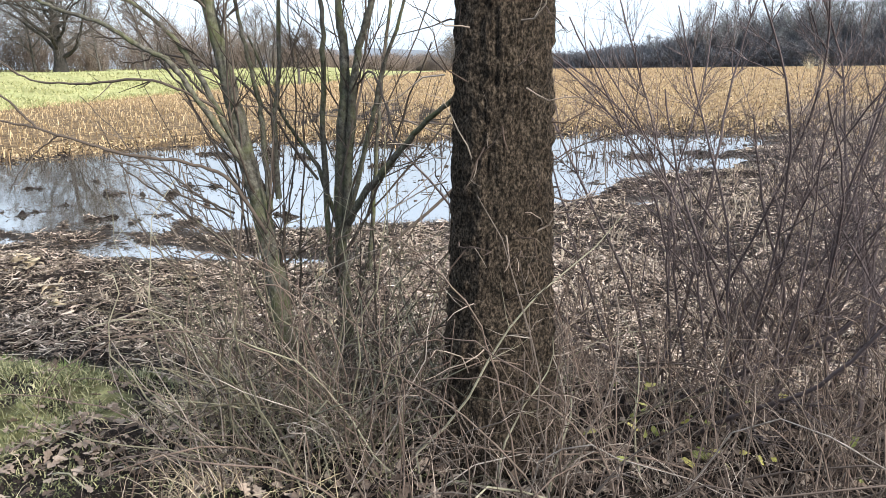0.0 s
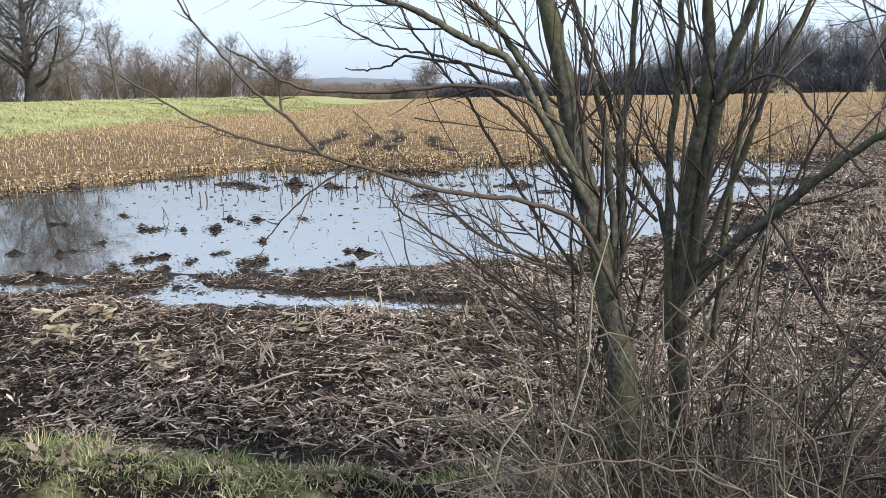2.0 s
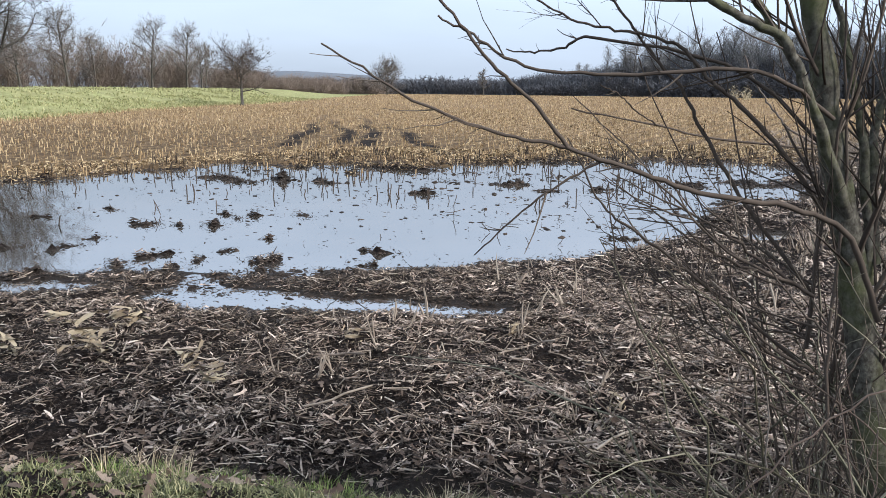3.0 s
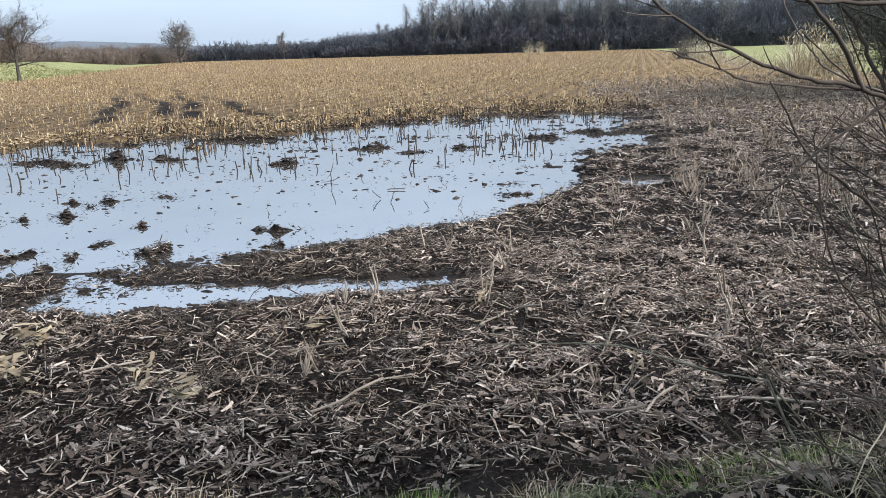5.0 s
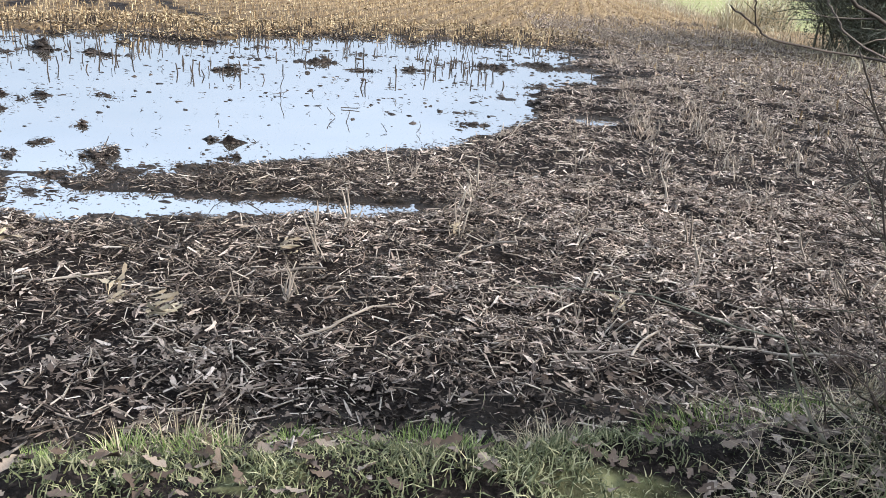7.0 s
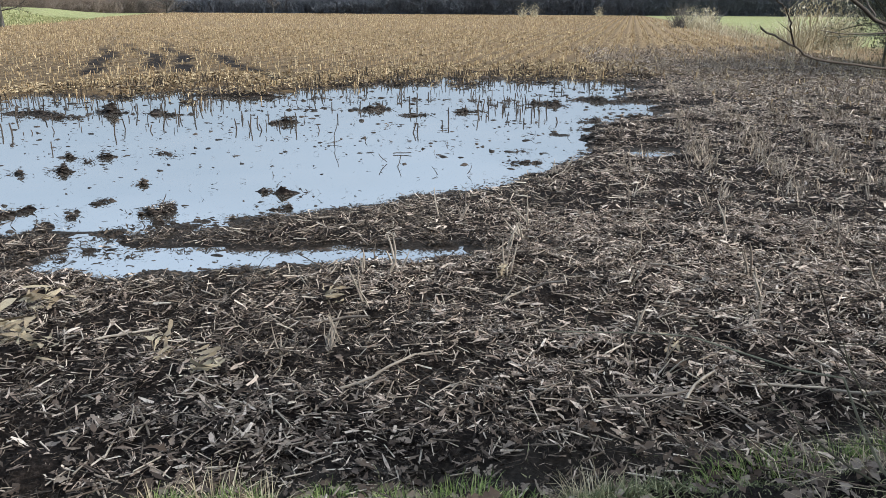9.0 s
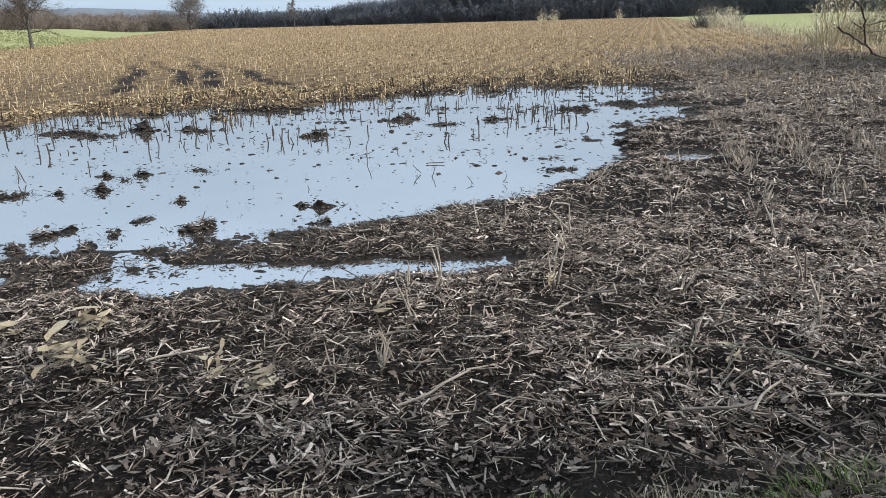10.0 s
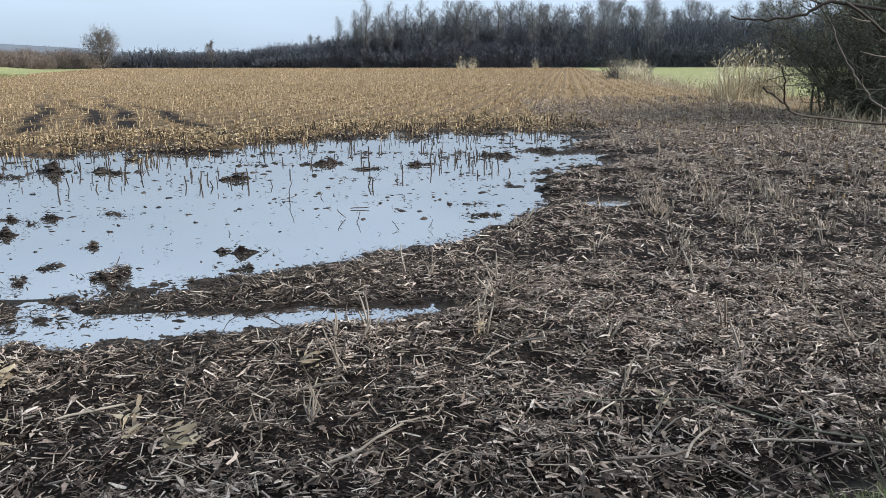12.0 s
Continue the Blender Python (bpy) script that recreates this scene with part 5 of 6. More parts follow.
    stem(root, rng, [(1.62, 2.0, 1.15), (1.75, 2.0, 1.55), (1.81, 2.0, 1.75), (1.91, 2.0, 2.0), (2.0, 2.0, 2.3)], 0.014, 0.005, 9, 0.3)
    stem(root, rng, [(1.56, 2.0, 1.1), (1.5, 1.95, 1.36), (1.43, 1.9, 1.5), (1.38, 1.86, 1.62), (1.3, 1.8, 1.9)], 0.014, 0.005, 7, 0.28)
    stem(root, rng, [(1.68, 2.05, 0.9), (1.7, 2.1, 1.4), (1.74, 2.12, 1.8), (1.8, 2.2, 2.4)], 0.014, 0.006, 8, 0.3)
    stem(root, rng, [(1.7, 1.98, 1.7), (1.82, 1.9, 1.75), (1.95, 1.8, 1.62), (2.05, 1.7, 1.5)], 0.008, 0.004, 5, 0.2, 0)
    for k in range(11):                                   # long straight rods that rise steeply from the stools
        x0, y0 = (1.45, 1.75) if k % 2 else (1.6, 2.0)
        line = shoot(rng, (x0 - 0.06 + rng.normal(0, 0.06), y0 + rng.normal(0, 0.08), rng.uniform(0.75, 1.15)), (rng.normal(-0.08 if k % 2 else 0.3, 0.28), rng.normal(0.05, 0.15), 1), rng.uniform(1.0, 1.9), 8, 0.08, 0.03)
        stem(root, rng, line[::2], rng.uniform(0.006, 0.0125), 0.0025, 9, 0.3, 1, M_HAZELTWIG)
    for k in range(14):                                   # slim dark arms that fan out low to the open side
        z0 = rng.uniform(0.75, 1.25)
        a = rng.uniform(-0.45, 0.3)
        reach, up = rng.uniform(0.35, 0.75), rng.uniform(0.05, 0.75)
        line = shoot(rng, (1.45 - 0.12 * z0 + rng.normal(0, 0.05), 1.75 + rng.normal(0, 0.08), z0), (-math.cos(a), math.sin(a), up), reach, 8, 0.11, 0.02)
        line[:, 1] = np.maximum(line[:, 1], 1.3)
        stem(root, rng, line[::2], rng.uniform(0.005, 0.0085), 0.0016, 7, 0.22, 1, M_HAZELTWIG)
    for k in range(18):                                   # thin shoots from the base
        x, y = 1.5 + rng.normal(0, 0.22), 1.85 + rng.normal(0, 0.16)
        line = shoot(rng, (x, y, float(land(x, y)) - 0.02), (rng.normal(0, 0.3), rng.normal(0, 0.25), 1), rng.uniform(0.8, 2.0), 7, 0.09, 0.03)
        stem(root, rng, line[::2], rng.uniform(0.004, 0.009), 0.002, 6, 0.25, 1, M_HAZELTWIG, "shoot")


def build_sloe():
    """The dark twiggy shrub on the far side of the tree."""
    rng = np.random.default_rng(31)
    grown = []
    for k, (x, y) in enumerate(((2.95, 2.55), (3.2, 2.65), (3.45, 2.5), (3.7, 2.75), (2.75, 2.75), (3.95, 2.6), (3.15, 2.3), (3.3, 2.9))):
        z = float(land(x, y)) - 0.03
        if k > 1:
            c = copy_thing(grown[k % 2], pose(x, y, z, 0, 0, 55 * k))
            c.scale = (0.88 + 0.07 * (k % 5),) * 3
            continue
        root = tagged(new("thorny_shrub"), "dark leafless thorny shrub with dense upright twigs", "shrub", "thorny shrubs beside the tree")
        for i in range(5):
            line = shoot(rng, (rng.normal(0, 0.07), rng.normal(0, 0.07), 0), (rng.normal(0, 0.38) - 0.05, rng.normal(0, 0.22), 1), rng.uniform(1.5, 2.7), 9, 0.12, 0.03)
            stem(root, rng, line[::2], rng.uniform(0.008, 0.016), 0.003, 26, 0.36, 1, M_SLOE, "stem", M_SLOE)
        root.location = (x, y, z)
        grown.append(root)


def build_thicket():
    """Brambles, dead stems and dry grass at the foot of the shrubs."""
    rng = np.random.default_rng(37)
    made, weeds = 0, []
    while made < 400:
        x, y = rng.uniform(0.9, 4.4), rng.uniform(1.15, 2.75)
        if y > verge_edge(x) + 0.15 or rng.random() > step((x - 0.95) / 0.7) * (0.55 + 0.45 * step((y - 1.2) / 0.5)):
            continue
        if math.hypot(x - 2.4, y - 1.75) < 0.26:
            continue
        made += 1
        z = float(land(x, y)) - 0.02
        t = Tubes()
        if made % 4 == 0:                                # arching canes
            ang = rng.uniform(0, 6.28)
            line = shoot(rng, (0, 0, 0), (math.cos(ang) * 0.6, math.sin(ang) * 0.45, 1), rng.uniform(0.7, 1.4), 9, 0.13, -0.14)
            line[:, 1] = np.maximum(line[:, 1], 0.85 - y)
            t.add(line, np.linspace(0.0042, 0.0015, 10), 5)
            sprout(rng, t, line, 0.0017, 7, 0.2, 0, 1.0)
            ob = tagged(child("bramble_cane", t.mesh("bramble_cane", M_CANE)), "thin grey-brown bramble cane arching among the shrubs", "bramble", "bramble canes")
        else:
            if len(weeds) < 44:
                line = shoot(rng, (0, 0, 0), (rng.normal(0, 0.35), rng.normal(0, 0.25), 1), rng.uniform(0.3, 1.0), 6, 0.15, 0.0)
                t.add(line, np.linspace(rng.uniform(0.002, 0.0042), 0.0012, 7), 4)
                sprout(rng, t, line, 0.0016, 7, 0.22, 1, 0.95, 0.03)
                weeds.append(t.mesh("dead_stem", M_CANE))
            ob = tagged(child("dead_stem", weeds[int(rng.integers(0, len(weeds)))]), "dead branching weed stem standing under the shrubs", "dead stem", "dead stems")
        ob.matrix_world = pose(x, y, z, 0, 0, 0 if made % 4 == 0 else rng.uniform(0, 360))
    # pale thorny tangle before the shrubs
    tb = Tubes()
    for _ in range(90):
        x, y = rng.uniform(1.2, 2.9), rng.uniform(1.2, 1.65)
        if math.hypot(x - 2.4, y - 1.75) < 0.3:
            continue
        line = shoot(rng, (x, y, float(land(x, y)) - 0.02), (rng.normal(0, 0.55), rng.normal(0.1, 0.2), 1), rng.uniform(0.5, 1.25), 9, 0.26, -0.06)
        line[:, 1] = np.maximum(line[:, 1], 1.0)
        tb.add(line, np.linspace(0.0032, 0.0011, 10), 4)
        sprout(rng, tb, line, 0.0013, 8, 0.17, 0, 1.0, 0.0, 4, 0.15, 0.3)
    stuff("twig_tangle", tb.mesh("twig_tangle", M_PALETWIG), "tangle of pale crooked thorny twigs before the shrubs", "twig_spray")
    # crooked lichen-covered growth round the feet of the stems
    tb = Tubes()
    for _ in range(150):
        x, y = 1.75 + rng.normal(0, 0.42), 1.72 + rng.normal(0, 0.22)
        if math.hypot(x - 2.4, y - 1.75) < 0.3 or x < 1.0:
            continue
        line = shoot(rng, (x, y, float(land(x, y)) - 0.02), (rng.normal(0, 0.45), rng.normal(-0.05, 0.3), 1), rng.uniform(0.6, 1.35), 9, 0.24, -0.05)
        line[:, 1] = np.maximum(line[:, 1], 1.0)
        tb.add(line, np.linspace(0.0048, 0.0014, 10), 4)
        sprout(rng, tb, line, 0.0017, 9, 0.2, 0, 1.0, 0.02, 4, 0.25, 0.26)
    stuff("lichen_twigs", tb.mesh("lichen_twigs", M_MOSSTWIG), "crooked twigs grown over with grey-green lichen under the shrub", "twigs")
    # long canes that arch out over the verge
    for pts in ([(2.1, 1.5, 0.35), (1.85, 1.25, 0.8), (1.6, 1.1, 0.93), (1.35, 0.98, 0.9), (1.15, 0.9, 0.75), (1.0, 0.85, 0.5)], [(1.3, 1.55, 0.3), (1.5, 1.3, 0.75), (1.75, 1.15, 0.95), (2.0, 1.1, 0.93), (2.25, 1.1, 0.75)],
                [(2.7, 1.35, 0.35), (2.6, 1.25, 1.0), (2.4, 1.22, 1.25), (2.2, 1.2, 1.3), (2.0, 1.2, 1.2)],
                [(1.75, 1.7, 0.3), (1.68, 1.5, 0.95), (1.55, 1.35, 1.12), (1.35, 1.25, 1.08), (1.15, 1.15, 0.9), (0.98, 1.08, 0.66)], [(1.9, 1.6, 0.3), (1.95, 1.4, 0.85), (1.8, 1.3, 1.05), (1.55, 1.22, 1.0), (1.3, 1.15, 0.8)],
                [(2.05, 1.45, 0.3), (2.2, 1.3, 0.8), (2.45, 1.2, 1.02), (2.75, 1.15, 0.98), (3.05, 1.15, 0.8)], [(1.5, 1.5, 0.3), (1.4, 1.3, 0.7), (1.25, 1.15, 0.85), (1.05, 1.05, 0.8), (0.9, 1.0, 0.62)],
                [(3.0, 1.5, 0.35), (2.85, 1.4, 0.7), (2.6, 1.35, 0.85), (2.3, 1.32, 0.78), (2.1, 1.3, 0.6)], [(2.9, 1.3, 0.3), (3.1, 1.25, 0.65), (3.35, 1.2, 0.75), (3.6, 1.2, 0.62)]):
        tb = Tubes()
        line = curve_through(pts)
        line = line + rng.normal(0, 0.006, line.shape)
        tb.add(line, np.linspace(0.0034, 0.0014, len(line)), 5)
        sprout(rng, tb, line, 0.0022, 8, 0.2, 0, 1.0)
        tagged(child("bramble_cane", tb.mesh("bramble_cane", M_CANE)), "long pale bramble cane arching over the verge", "bramble", "arching canes")
    blades = [blade(rng, 4, 0.02, 1.3) for _ in range(10)]
    x, y = sow(rng, 6000, 0.3, 4.6, 0.9, 3.0)
    keep = (y < verge_edge(x) + 0.1) & (rng.random(len(x)) < step((x - 1.0) / 0.8) * 0.8 * np.clip(0.6 + fbm(x, y, 2.5, 131, 2) * 1.6, 0.05, 1))
    x, y = x[keep], y[keep]
    m = len(x)
    h = rng.uniform(0.1, 0.42, m)
    me = scatter("dry_grass", blades, on_land(x, y, -0.01), rng.uniform(0, 6.28, m), rng.normal(0, 0.3, m), rng.normal(0, 0.3, m), np.stack([h, 0.2 + 0 * h, h], -1), M_CANE)
    stuff("dry_grass", me, "withered grass and stems under the shrubs", "grass")
    leaves = [strip(rng, 3, 0.7, 0.5, 0.3) for _ in range(6)]
    x, y = 2.95 + rng.normal(0, 0.28, 34), 1.95 + rng.normal(0, 0.18, 34)
    keep = np.hypot(x - 2.4, y - 1.75) > 0.3
    x, y = x[keep], y[keep]
    m = len(x)
    pos = on_land(x, y) + np.stack([0 * x, 0 * x, rng.uniform(0.03, 0.28, m)], -1)
    me = scatter("bramble_leaves", leaves, pos, rng.uniform(0, 6.28, m), rng.normal(0, 0.5, m), rng.normal(0, 0.5, m), rng.uniform(0.03, 0.06, m), M_BRAMBLE)
    stuff("bramble_leaves", me, "yellow-green bramble leaves at the foot of the tree", "leaves")


# ---- the distance ----
def make_tree(name, label, seed, height, trunk_r, limbs, spread, rise=0.5, fork=0.25, bark=None, twig=None, group="", fine=0.03, dense=1.0):
    rng = np.random.default_rng(seed)
    root = tagged(new(name), label, "tree", group)
    t = Tubes()
    axis = shoot(rng, (0, 0, -0.1), (0, 0, 1), height * 0.9, 10, 0.035, 0.05)
    t.add(axis, np.linspace(trunk_r, fine, 11) * np.array([1.35] + [1] * 10), 6)
    starts, ways = [], []
    for k in range(limbs):
        f = fork + (0.97 - fork) * (k + rng.random() * 0.6) / limbs
        i = min(9, int(f * 10))
        p = axis[i] + (axis[i + 1] - axis[i]) * (f * 10 - i)
        ang = k * 2.4 + rng.normal(0, 0.3)
        ln = spread * (1.05 - 0.72 * (f - fork) / (1 - fork)) * rng.uniform(0.8, 1.15)
        r = max(fine * 1.4, trunk_r * 0.42 * (1.1 - f))
        limb = shoot(rng, p, (math.cos(ang), math.sin(ang), rise + 0.5 * f), ln, 7, 0.16, 0.05)
        t.add(limb, np.linspace(r, fine * 0.7, 8), 4)
        for a, b in zip(limb[1:], limb[:-1]):
            starts.append(a), ways.append(unit(a - b))
    v, f = sprays(rng, np.array(starts), np.array(ways), ((3, spread * 0.38, fine, 0.6, 0.2), (4, spread * 0.24, fine * 0.6, 0.6, 0.15), (max(2, int(3 * dense)), spread * 0.15, fine * 0.4, 0.6, 0.1)))
    child("trunk", t.mesh("trunk", bark or M_FARBARK), root)
    tagged(child("crown", mesh_of("crown", v, f, twig or M_FARTWIG, False), root), kind="stuff")
    return root


def place(ob, x, y, turn=0, size=1.0, sink=0.0):
    ob.matrix_world = pose(x, y, float(land(x, y)) - sink, 0, 0, turn)
    ob.scale = (size, size, size)
    return ob


def repeat(ob, x, y, turn, size):
    c = copy_thing(ob, pose(x, y, float(land(x, y)), 0, 0, turn))
    c.scale = (size, size, size)
    return c


def stand(name, rng, x, y, h, plan, wide, material, label, category, lean=0.15):
    """A dense stand of thin bare stems with their side twigs."""
    n = len(x)
    up = np.stack([rng.normal(0, lean, n), rng.normal(0, lean, n), np.ones(n)], -1)
    base = on_land(x, y, -0.1)
    side = np.stack([np.ones(n), 0.3 * np.ones(n), np.zeros(n)], -1) * (wide / 2)[:, None]
    tips = base + up * h[:, None]
    v0 = np.stack([base - side, base + side, tips], 1).reshape(-1, 3)
    k = 5
    at = base[:, None] + up[:, None] * (h[:, None] * rng.uniform(0.15, 0.98, (n, k)))[:, :, None]
    v1, _ = sprays(rng, at.reshape(-1, 3), np.repeat(up, k, 0), plan)
    v = np.concatenate([v0, v1])
    return stuff(name, mesh_of(name, v, np.arange(len(v)).reshape(-1, 3), material, False), label, category)


def build_distance():
    rng = np.random.default_rng(41)
    # big oak, apple tree, round tree and others by the bank
    place(make_tree("oak_tree", "large spreading bare oak beyond the grassy bank", 3, 18, 0.75, 30, 12.5, 0.3, 0.1, fine=0.085, dense=2.0, bark=M_OAKBARK, twig=M_OAKTWIG), -86, 65, 20)
    place(make_tree("apple_tree", "small bare old apple tree on the grassy bank", 7, 4.8, 0.16, 16, 3.3, 0.12, 0.28, fine=0.034, dense=1.6, twig=M_HAZELTWIG), -42.1, 57, 0)
    place(make_tree("round_tree", "round bare willow at the end of the field", 11, 7.6, 0.3, 36, 5.2, 0.22, 0.06, fine=0.05, dense=1.6, twig=M_FARTWIG), -86.5, 174, 0)
    ash = make_tree("ash_tree", "slender bare ash tree in the hedge", 13, 11, 0.2, 15, 4.4, 0.7, 0.15, fine=0.05, dense=1.3, group="hedge trees")
    place(ash, -92, 100, 0)
    for x, y, s in ((-90, 106, 0.95), (-97, 88, 1.05), (-104, 60, 1.3), (-100, 52, 1.2), (-108, 44, 1.3), (-104, 30, 1.3), (-100, 96, 0.8), (-112, 72, 1.3), (-96, 118, 0.75), (-110, 20, 1.3), (-95, 78, 0.9), (-101, 72, 1.1), (-106, 36, 1.2), (-92, 112, 0.7), (-96, 130, 0.6)):
        repeat(ash, x, y, rng.uniform(0, 360), s)
    place(make_tree("young_tree", "small bare tree at the far edge of the field", 17, 6.8, 0.14, 14, 2.2, 0.8, 0.2, fine=0.05), -68.9, 195, 0)
    # hedge behind the bank, of rounded bushes that grow into one another
    bushes, per = 90, 80
    t = np.sort(rng.random(bushes))
    cx, cy = np.interp(t, (0, 0.3, 0.6, 1), (-112, -114, -101, -97)) + rng.normal(0, 2.0, bushes), np.interp(t, (0, 0.3, 0.6, 1), (5, 60, 105, 190))
    tall = np.interp(t, (0, 0.62, 0.74, 1), (10.5, 8.6, 4.2, 3.0)) * rng.uniform(0.65, 1.2, bushes)
    x, y = np.repeat(cx, per) + rng.normal(0, 1.1, bushes * per), np.repeat(cy, per) + rng.normal(0, 1.3, bushes * per)
    away = np.hypot(x - np.repeat(cx, per), y - np.repeat(cy, per))
    h = np.repeat(tall, per) * np.clip(1.1 - (away / 4.2) ** 2, 0.25, 1.1) * rng.uniform(0.55, 1.05, len(x))
    stand("hedge", rng, x, y, h, ((2, 1.5, 0.06, 0.9, 0.2), (3, 0.8, 0.035, 0.9, 0.1)), rng.uniform(0.04, 0.09, len(x)), M_HEDGE, "brown bare hedge beyond the grassy bank", "hedge", 0.42)
    # low scrub along the end of the field
    n = 3600
    x = rng.uniform(-150, -40, n)
    y = 203 + rng.uniform(0, 12, n)
    h = (3.4 + 3.0 * fbm(x, y, 0.06, 151, 2)) * rng.uniform(0.5, 1.1, n)
    stand("scrub", rng, x, y, h, ((2, 1.3, 0.16, 0.55, 0.2), (2, 0.7, 0.12, 0.6, 0.1)), rng.uniform(0.15, 0.3, n), M_HAZEWOOD, "dark low scrub along the end of the field", "scrub", 0.42)
    # the wood: a close dark mass of young stems, with taller greyer trees rising out of it
    n = 12000
    x = rng.uniform(-62, 120, n)
    y = 203 + rng.random(n) ** 1.5 * 24
    top = np.interp(x, (-62, -48, -36, -20, 0, 60, 130), (3.4, 5.0, 7.2, 8.6, 9.2, 10.0, 10.5)) * (1 + fbm(x, y, 0.07, 161, 3) * 0.35 + fbm(x, y, 0.3, 163, 2) * 0.25)
    h = top * (1.08 - 0.6 * rng.random(n) ** 2.2)
    stand("woodland", rng, x, y, h, ((2, 2.0, 0.1, 0.6, 0.3), (2, 1.1, 0.07, 0.7, 0.2)), rng.uniform(0.1, 0.2, n), M_HAZEWOOD, "dense dark leafless woodland behind the field", "woodland", 0.16)
    n = 5200
    x = rng.uniform(-60, 120, n)
    y = 200.5 + rng.random(n) * 5
    h = np.interp(x, (-60, -40, -15, 60), (2.6, 4.2, 5.6, 6.5)) * (1 + fbm(x, y, 0.12, 167, 3) * 0.6) * rng.uniform(0.4, 1.1, n)
    stand("undergrowth", rng, x, y, h, ((2, 1.5, 0.16, 0.8, 0.15), (2, 0.9, 0.12, 0.9, 0.1)), rng.uniform(0.1, 0.22, n), M_HAZEWOOD, "dark bare undergrowth along the edge of the wood", "undergrowth", 0.4)
    kinds = [make_tree("woodland_tree", "tall slender bare tree rising from the dark wood", 50 + k, 15.5, 0.15, 17, 4.6, 0.85, 0.3, fine=0.05, dense=1.4, twig=M_GREYTWIG, bark=M_HAZEWOOD, group="trees of the wood") for k in range(3)]
    pale = make_tree("poplar_tree", "tall pale-barked bare tree at the edge of the wood", 61, 17, 0.17, 18, 4.0, 1.2, 0.25, fine=0.045, dense=1.3, twig=M_GREYTWIG, bark=M_FARBARK, group="pale trees of the wood")
    place(pale, -31, 201, 0)
    for x, s in ((-25, 0.98), (-20, 0.93), (-38, 0.75), (-35, 0.7), (-12, 1.0), (-6, 0.95), (26, 0.95), (40, 0.85), (-28, 0.8), (12, 0.95), (-22.5, 0.85), (-16, 1.02), (-33, 0.85), (-9, 0.9), (3, 0.98)):
        repeat(pale, x, 201 + rng.uniform(0, 4), rng.uniform(0, 360), s)
    for k in range(3):
        place(kinds[k], -2 + 8 * k, 206, 0)
    for k in range(96):
        x = -46 + 170 * (k + rng.random() * 0.8) / 96
        repeat(kinds[k % 3], x, rng.uniform(203, 224), rng.uniform(0, 360), np.interp(x, (-55, -38, -25, 0, 128), (0.4, 0.6, 0.95, 1.05, 1.15)) * rng.uniform(0.75, 1.1))
    # wooded ridge on the horizon, its haze put into the colour
    xs = np.linspace(-1500, 900, 480)
    crest = 20 + 7 * np.sin(xs / 210.0) + 26 * fbm(xs, xs * 0, 0.006, 171, 2) + 7 * fbm(xs, xs * 0, 0.06, 181, 3)
    rows = [np.stack([xs, np.full_like(xs, 1150 + d), crest * k - 2], -1) for d, k in ((0, 0.0), (20, 0.55), (60, 0.92), (110, 1.0), (400, 0.9), (420, 0.0))]
    m = len(xs)
    i, j = np.meshgrid(np.arange(5), np.arange(m - 1), indexing="ij")
    q = np.stack([i * m + j, i * m + j + 1, (i + 1) * m + j + 1, (i + 1) * m + j], -1).reshape(-1, 4)
    tagged(child("backdrop", mesh_of("backdrop", np.concatenate(rows), q, M_HAZEHILL)), "wooded ridge on the horizon, coloured blue-grey for haze", "hills", kind="structure")
    # reeds, the evergreen bush and withered grass on the margin
    reed_shapes = []
    for s in range(3):
        r2 = np.random.default_rng(200 + s)
        stems = tuft(r2, 130, 2.0, 0.55, M_REED, "stem_clump", 0.012)
        bits = [strip(r2, 2, 0.35, 0.5, 0.6) for _ in range(5)]
        a, r = r2.uniform(0, 6.28, 70), 0.75 * np.sqrt(r2.random(70))
        pos = np.stack([np.cos(a) * r * 0.9, np.sin(a) * r * 0.9, 1.95 - 0.9 * r2.random(70) ** 1.5 + r2.normal(0, 0.12, 70)], -1)
        plumes = scatter("plume_head", bits, pos, a, r2.normal(1.0, 0.35, 70), r2.normal(0, 0.6, 70), r2.uniform(0.08, 0.2, 70), M_REED)
        reed_shapes.append((stems, plumes))
    spots = [(10.2, 34.4, 1.0), (10.8, 35.2, 1.1), (11.5, 35.6, 1.15), (12.2, 36.4, 1.1), (12.8, 36.8, 1.0), (9.7, 34.0, 0.8), (12.2, 72, 0.85), (12.6, 75, 0.95), (13.2, 70, 0.85), (13.5, 74, 0.9), (11.9, 78, 0.85), (14.0, 77, 0.8), (12.9, 67, 0.75), (-5.2, 152, 1.3), (-3.0, 153, 1.2), (9.9, 168, 1.1)]
    for k, (x, y, s) in enumerate(spots):
        root = tagged(new("reed_clump"), "pale dry reed clump with feathery plumes at the field edge", "reeds", "reeds along the field")
        tagged(child("stem_clump", reed_shapes[k % 3][0], root), kind="stuff")
        tagged(child("plume_head", reed_shapes[k % 3][1], root, "whitish feathery plumes"), kind="stuff")
        place(root, x, y, k * 53, s)
    for x, y, s, seed in ((11.6, 74.5, 1.0, 5), (15.2, 80, 0.9, 6)):
        r2 = np.random.default_rng(seed)
        root = tagged(new("bare_shrub"), "rounded bare shrub behind the reeds", "shrub", "shrubs behind the reeds")
        t = Tubes()
        for _ in range(60):
            line = shoot(r2, (r2.normal(0, 0.4), r2.normal(0, 0.4), 0), (r2.normal(0, 0.6), r2.normal(0, 0.6), 1), r2.uniform(1.4, 2.4), 5, 0.12)
            t.add(line, np.linspace(0.03, 0.012, 6), 3)
            sprout(r2, t, line, 0.012, 5, 0.7, 0)
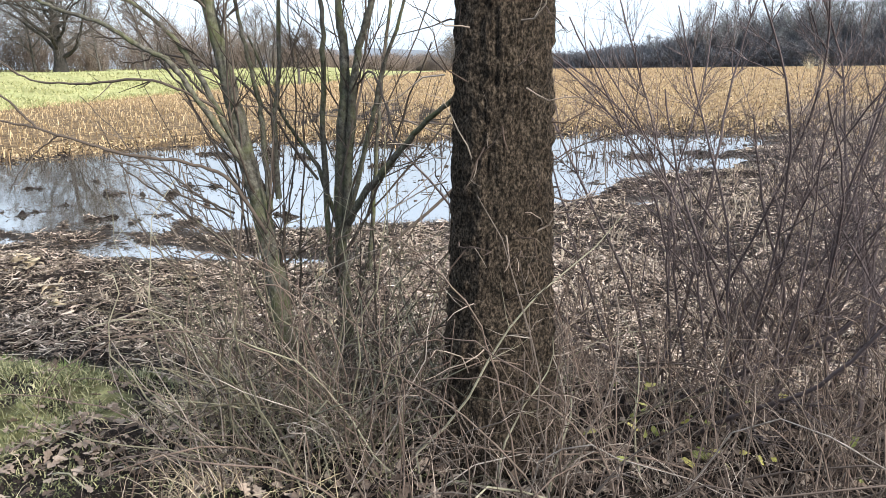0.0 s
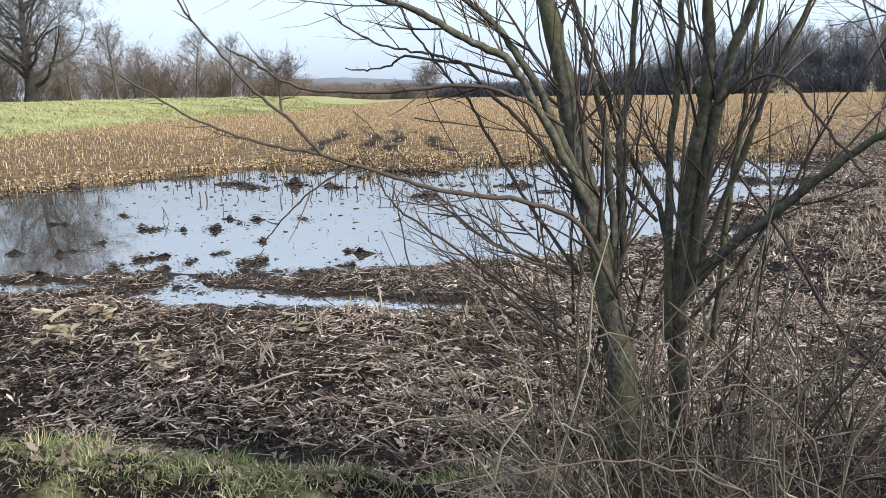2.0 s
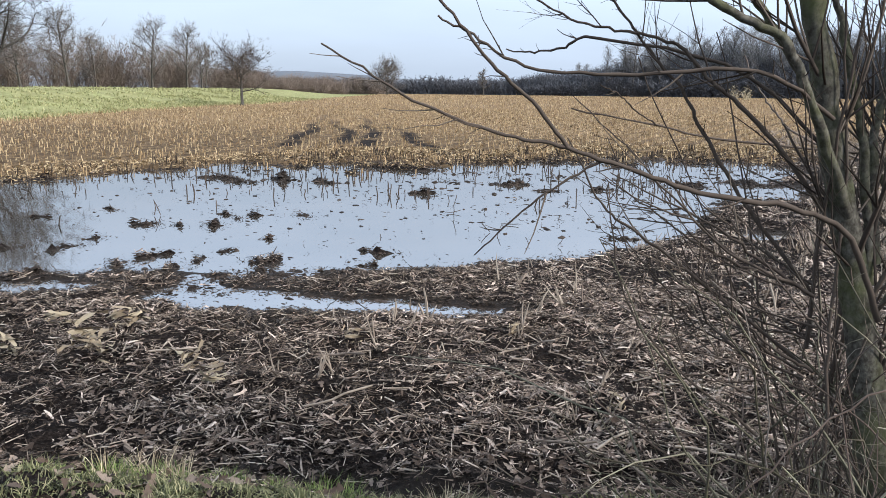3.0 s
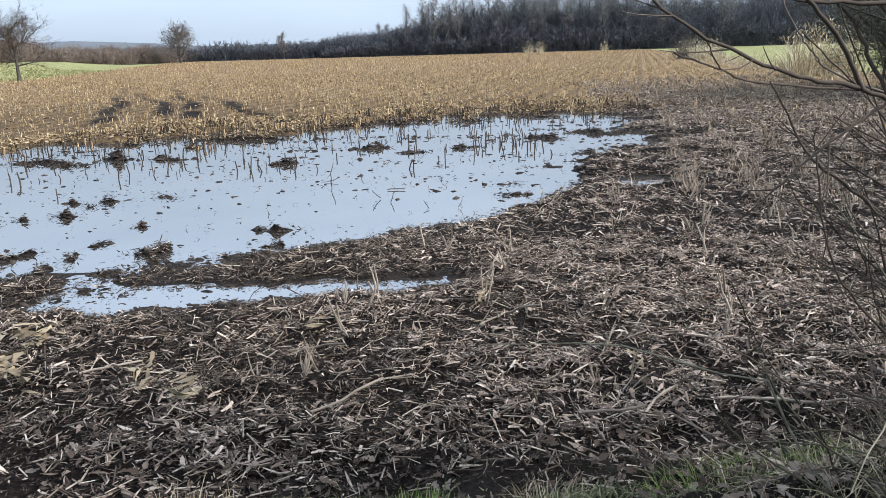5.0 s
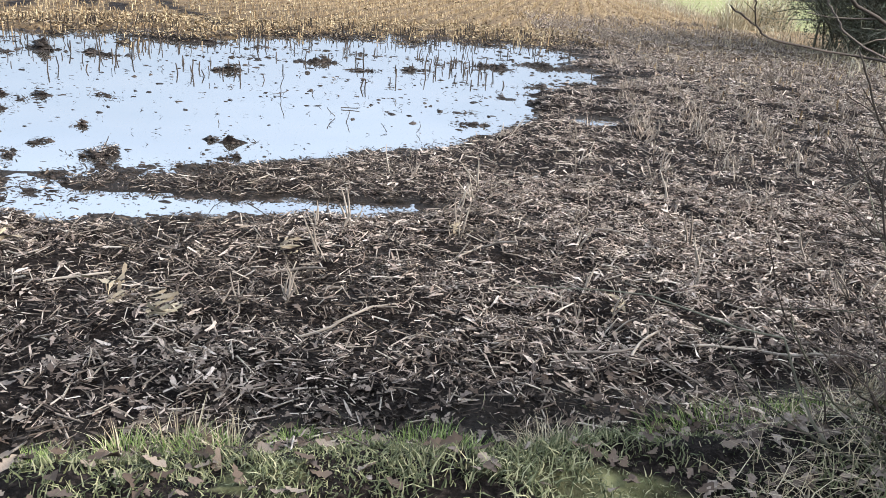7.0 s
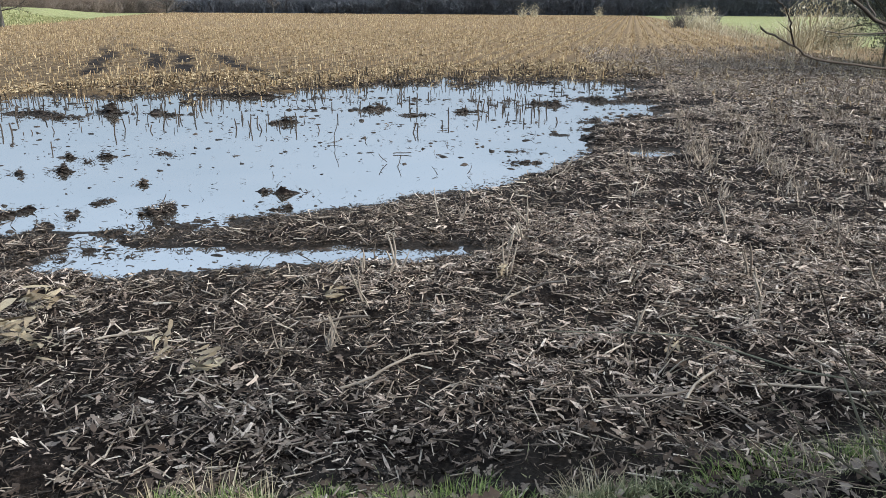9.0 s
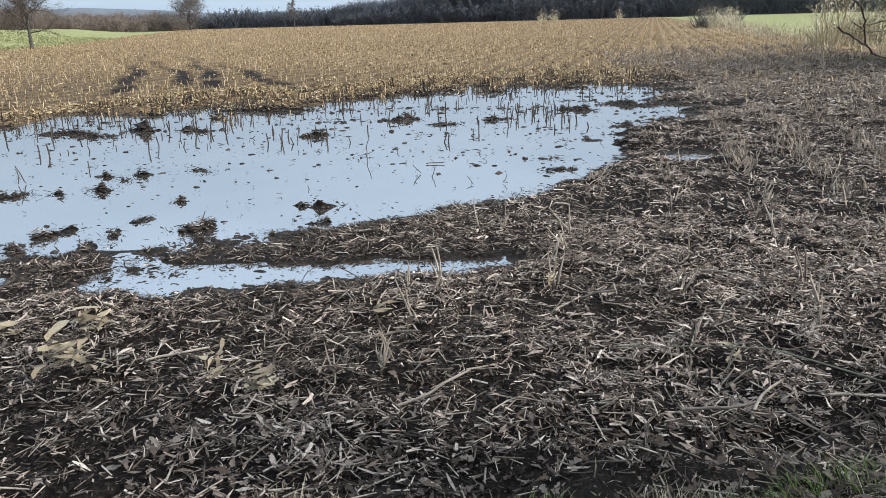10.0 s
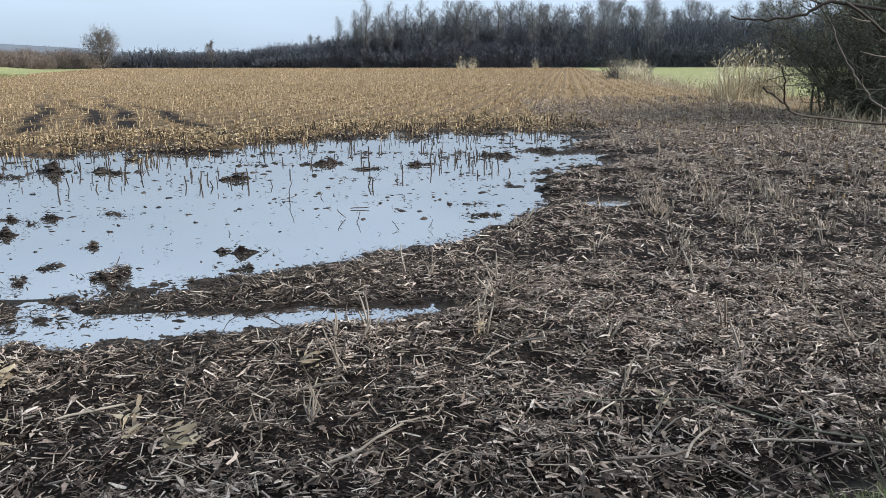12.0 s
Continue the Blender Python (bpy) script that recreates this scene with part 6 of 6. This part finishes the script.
        tagged(child("branch_clump", t.mesh("branch_clump", M_FARTWIG), root), kind="stuff")
        place(root, x, y, 0, s)
    build_evergreen(rng)
    x, y = sow(rng, 42000, 5.5, 30, 17, 95)
    margin = x - field_edge(y)
    keep = rng.random(len(x)) < np.where(margin > 0, np.exp(-np.abs(margin - 0.8) / 1.6), np.exp(margin / 0.8) * 0.8) * np.clip(0.7 + fbm(x, y, 0.5, 191, 2) * 1.4, 0.05, 1)
    x, y = x[keep], y[keep]
    m = len(x)
    h = rng.uniform(0.2, 0.75, m)
    shapes = [blade(rng, 3, 0.03, 0.9) for _ in range(8)]
    me = scatter("margin_grass", shapes, on_land(x, y, -0.02), rng.uniform(0, 6.28, m), rng.normal(0, 0.25, m), rng.normal(0, 0.25, m), np.stack([h, 0.5 + 0.01 * y, h], -1), M_DRYGRASS)
    stuff("margin_grass", me, "bleached tall grass along the field margin", "grass")
    t = Tubes()
    t.add(np.array([(0, 0, 0), (0, 0, 3.0), (0, 0, 3.02)]), (0.09, 0.08, 0.01), 8)
    place(tagged(child("marker_post", t.mesh("marker_post", M_POST)), "white painted marker post far across the field", "post"), -106, 172)


def build_evergreen(rng):
    """Dense overgrown bushes at the margin, of many small dull leaves on thin stems."""
    grown = []
    for bx, by, s, seed in ((11.5, 24.2, 1.3, 71), (12.6, 22.0, 1.45, 72), (13.6, 24.8, 1.6, 73), (15.4, 22.6, 1.6, 74)):
        if len(grown) == 2:
            repeat(grown[seed % 2], bx, by, seed * 30, s)
            continue
        r2 = np.random.default_rng(seed)
        root = tagged(new("evergreen_bush"), "dense dull green bush overgrown at the field margin", "bush", "bushes at the margin")
        t = Tubes()
        tips, ways = [], []
        for _ in range(60):
            line = shoot(r2, (r2.normal(0, 0.6), r2.normal(0, 0.6), 0), (r2.normal(0, 0.6), r2.normal(0, 0.6), 1), r2.uniform(1.6, 4.4), 8, 0.13, -0.02)
            t.add(line, np.linspace(0.028, 0.008, 9), 4)
            for a, b in zip(line[1:], line[:-1]):
                tips.append(a), ways.append(unit(a - b))
        tagged(child("stem_clump", t.mesh("stem_clump", M_MOSSTWIG), root), kind="stuff")
        tips, ways = np.array(tips), np.array(ways)
        v, f = sprays(r2, tips, ways, ((5, 0.6, 0.012, 0.7, 0.0), (5, 0.35, 0.008, 0.8, 0.0)))
        tagged(child("twig_spray", mesh_of("twig_spray", v, f, M_MOSSTWIG, False), root), kind="stuff")
        n = 26000
        pos = tips[r2.integers(0, len(tips), n)] + r2.normal(0, 0.26, (n, 3))
        pos[:, 2] = np.abs(pos[:, 2])
        shapes = [crumb(r2) for _ in range(8)]
        child("foliage", scatter("foliage", shapes, pos, r2.uniform(0, 6.28, n), r2.normal(0.2, 0.6, n), r2.normal(0, 0.6, n), r2.uniform(0.035, 0.075, n), M_EVER), root)
        place(root, bx, by, seed * 30, s)
        grown.append(root)


build_trunk_tree()
build_hazel()
build_sloe()
build_thicket()
build_distance()
build_stubble()
build_standing_stalks()
build_lying_pieces()
build_grass()
build_bank_grass()
build_litter()
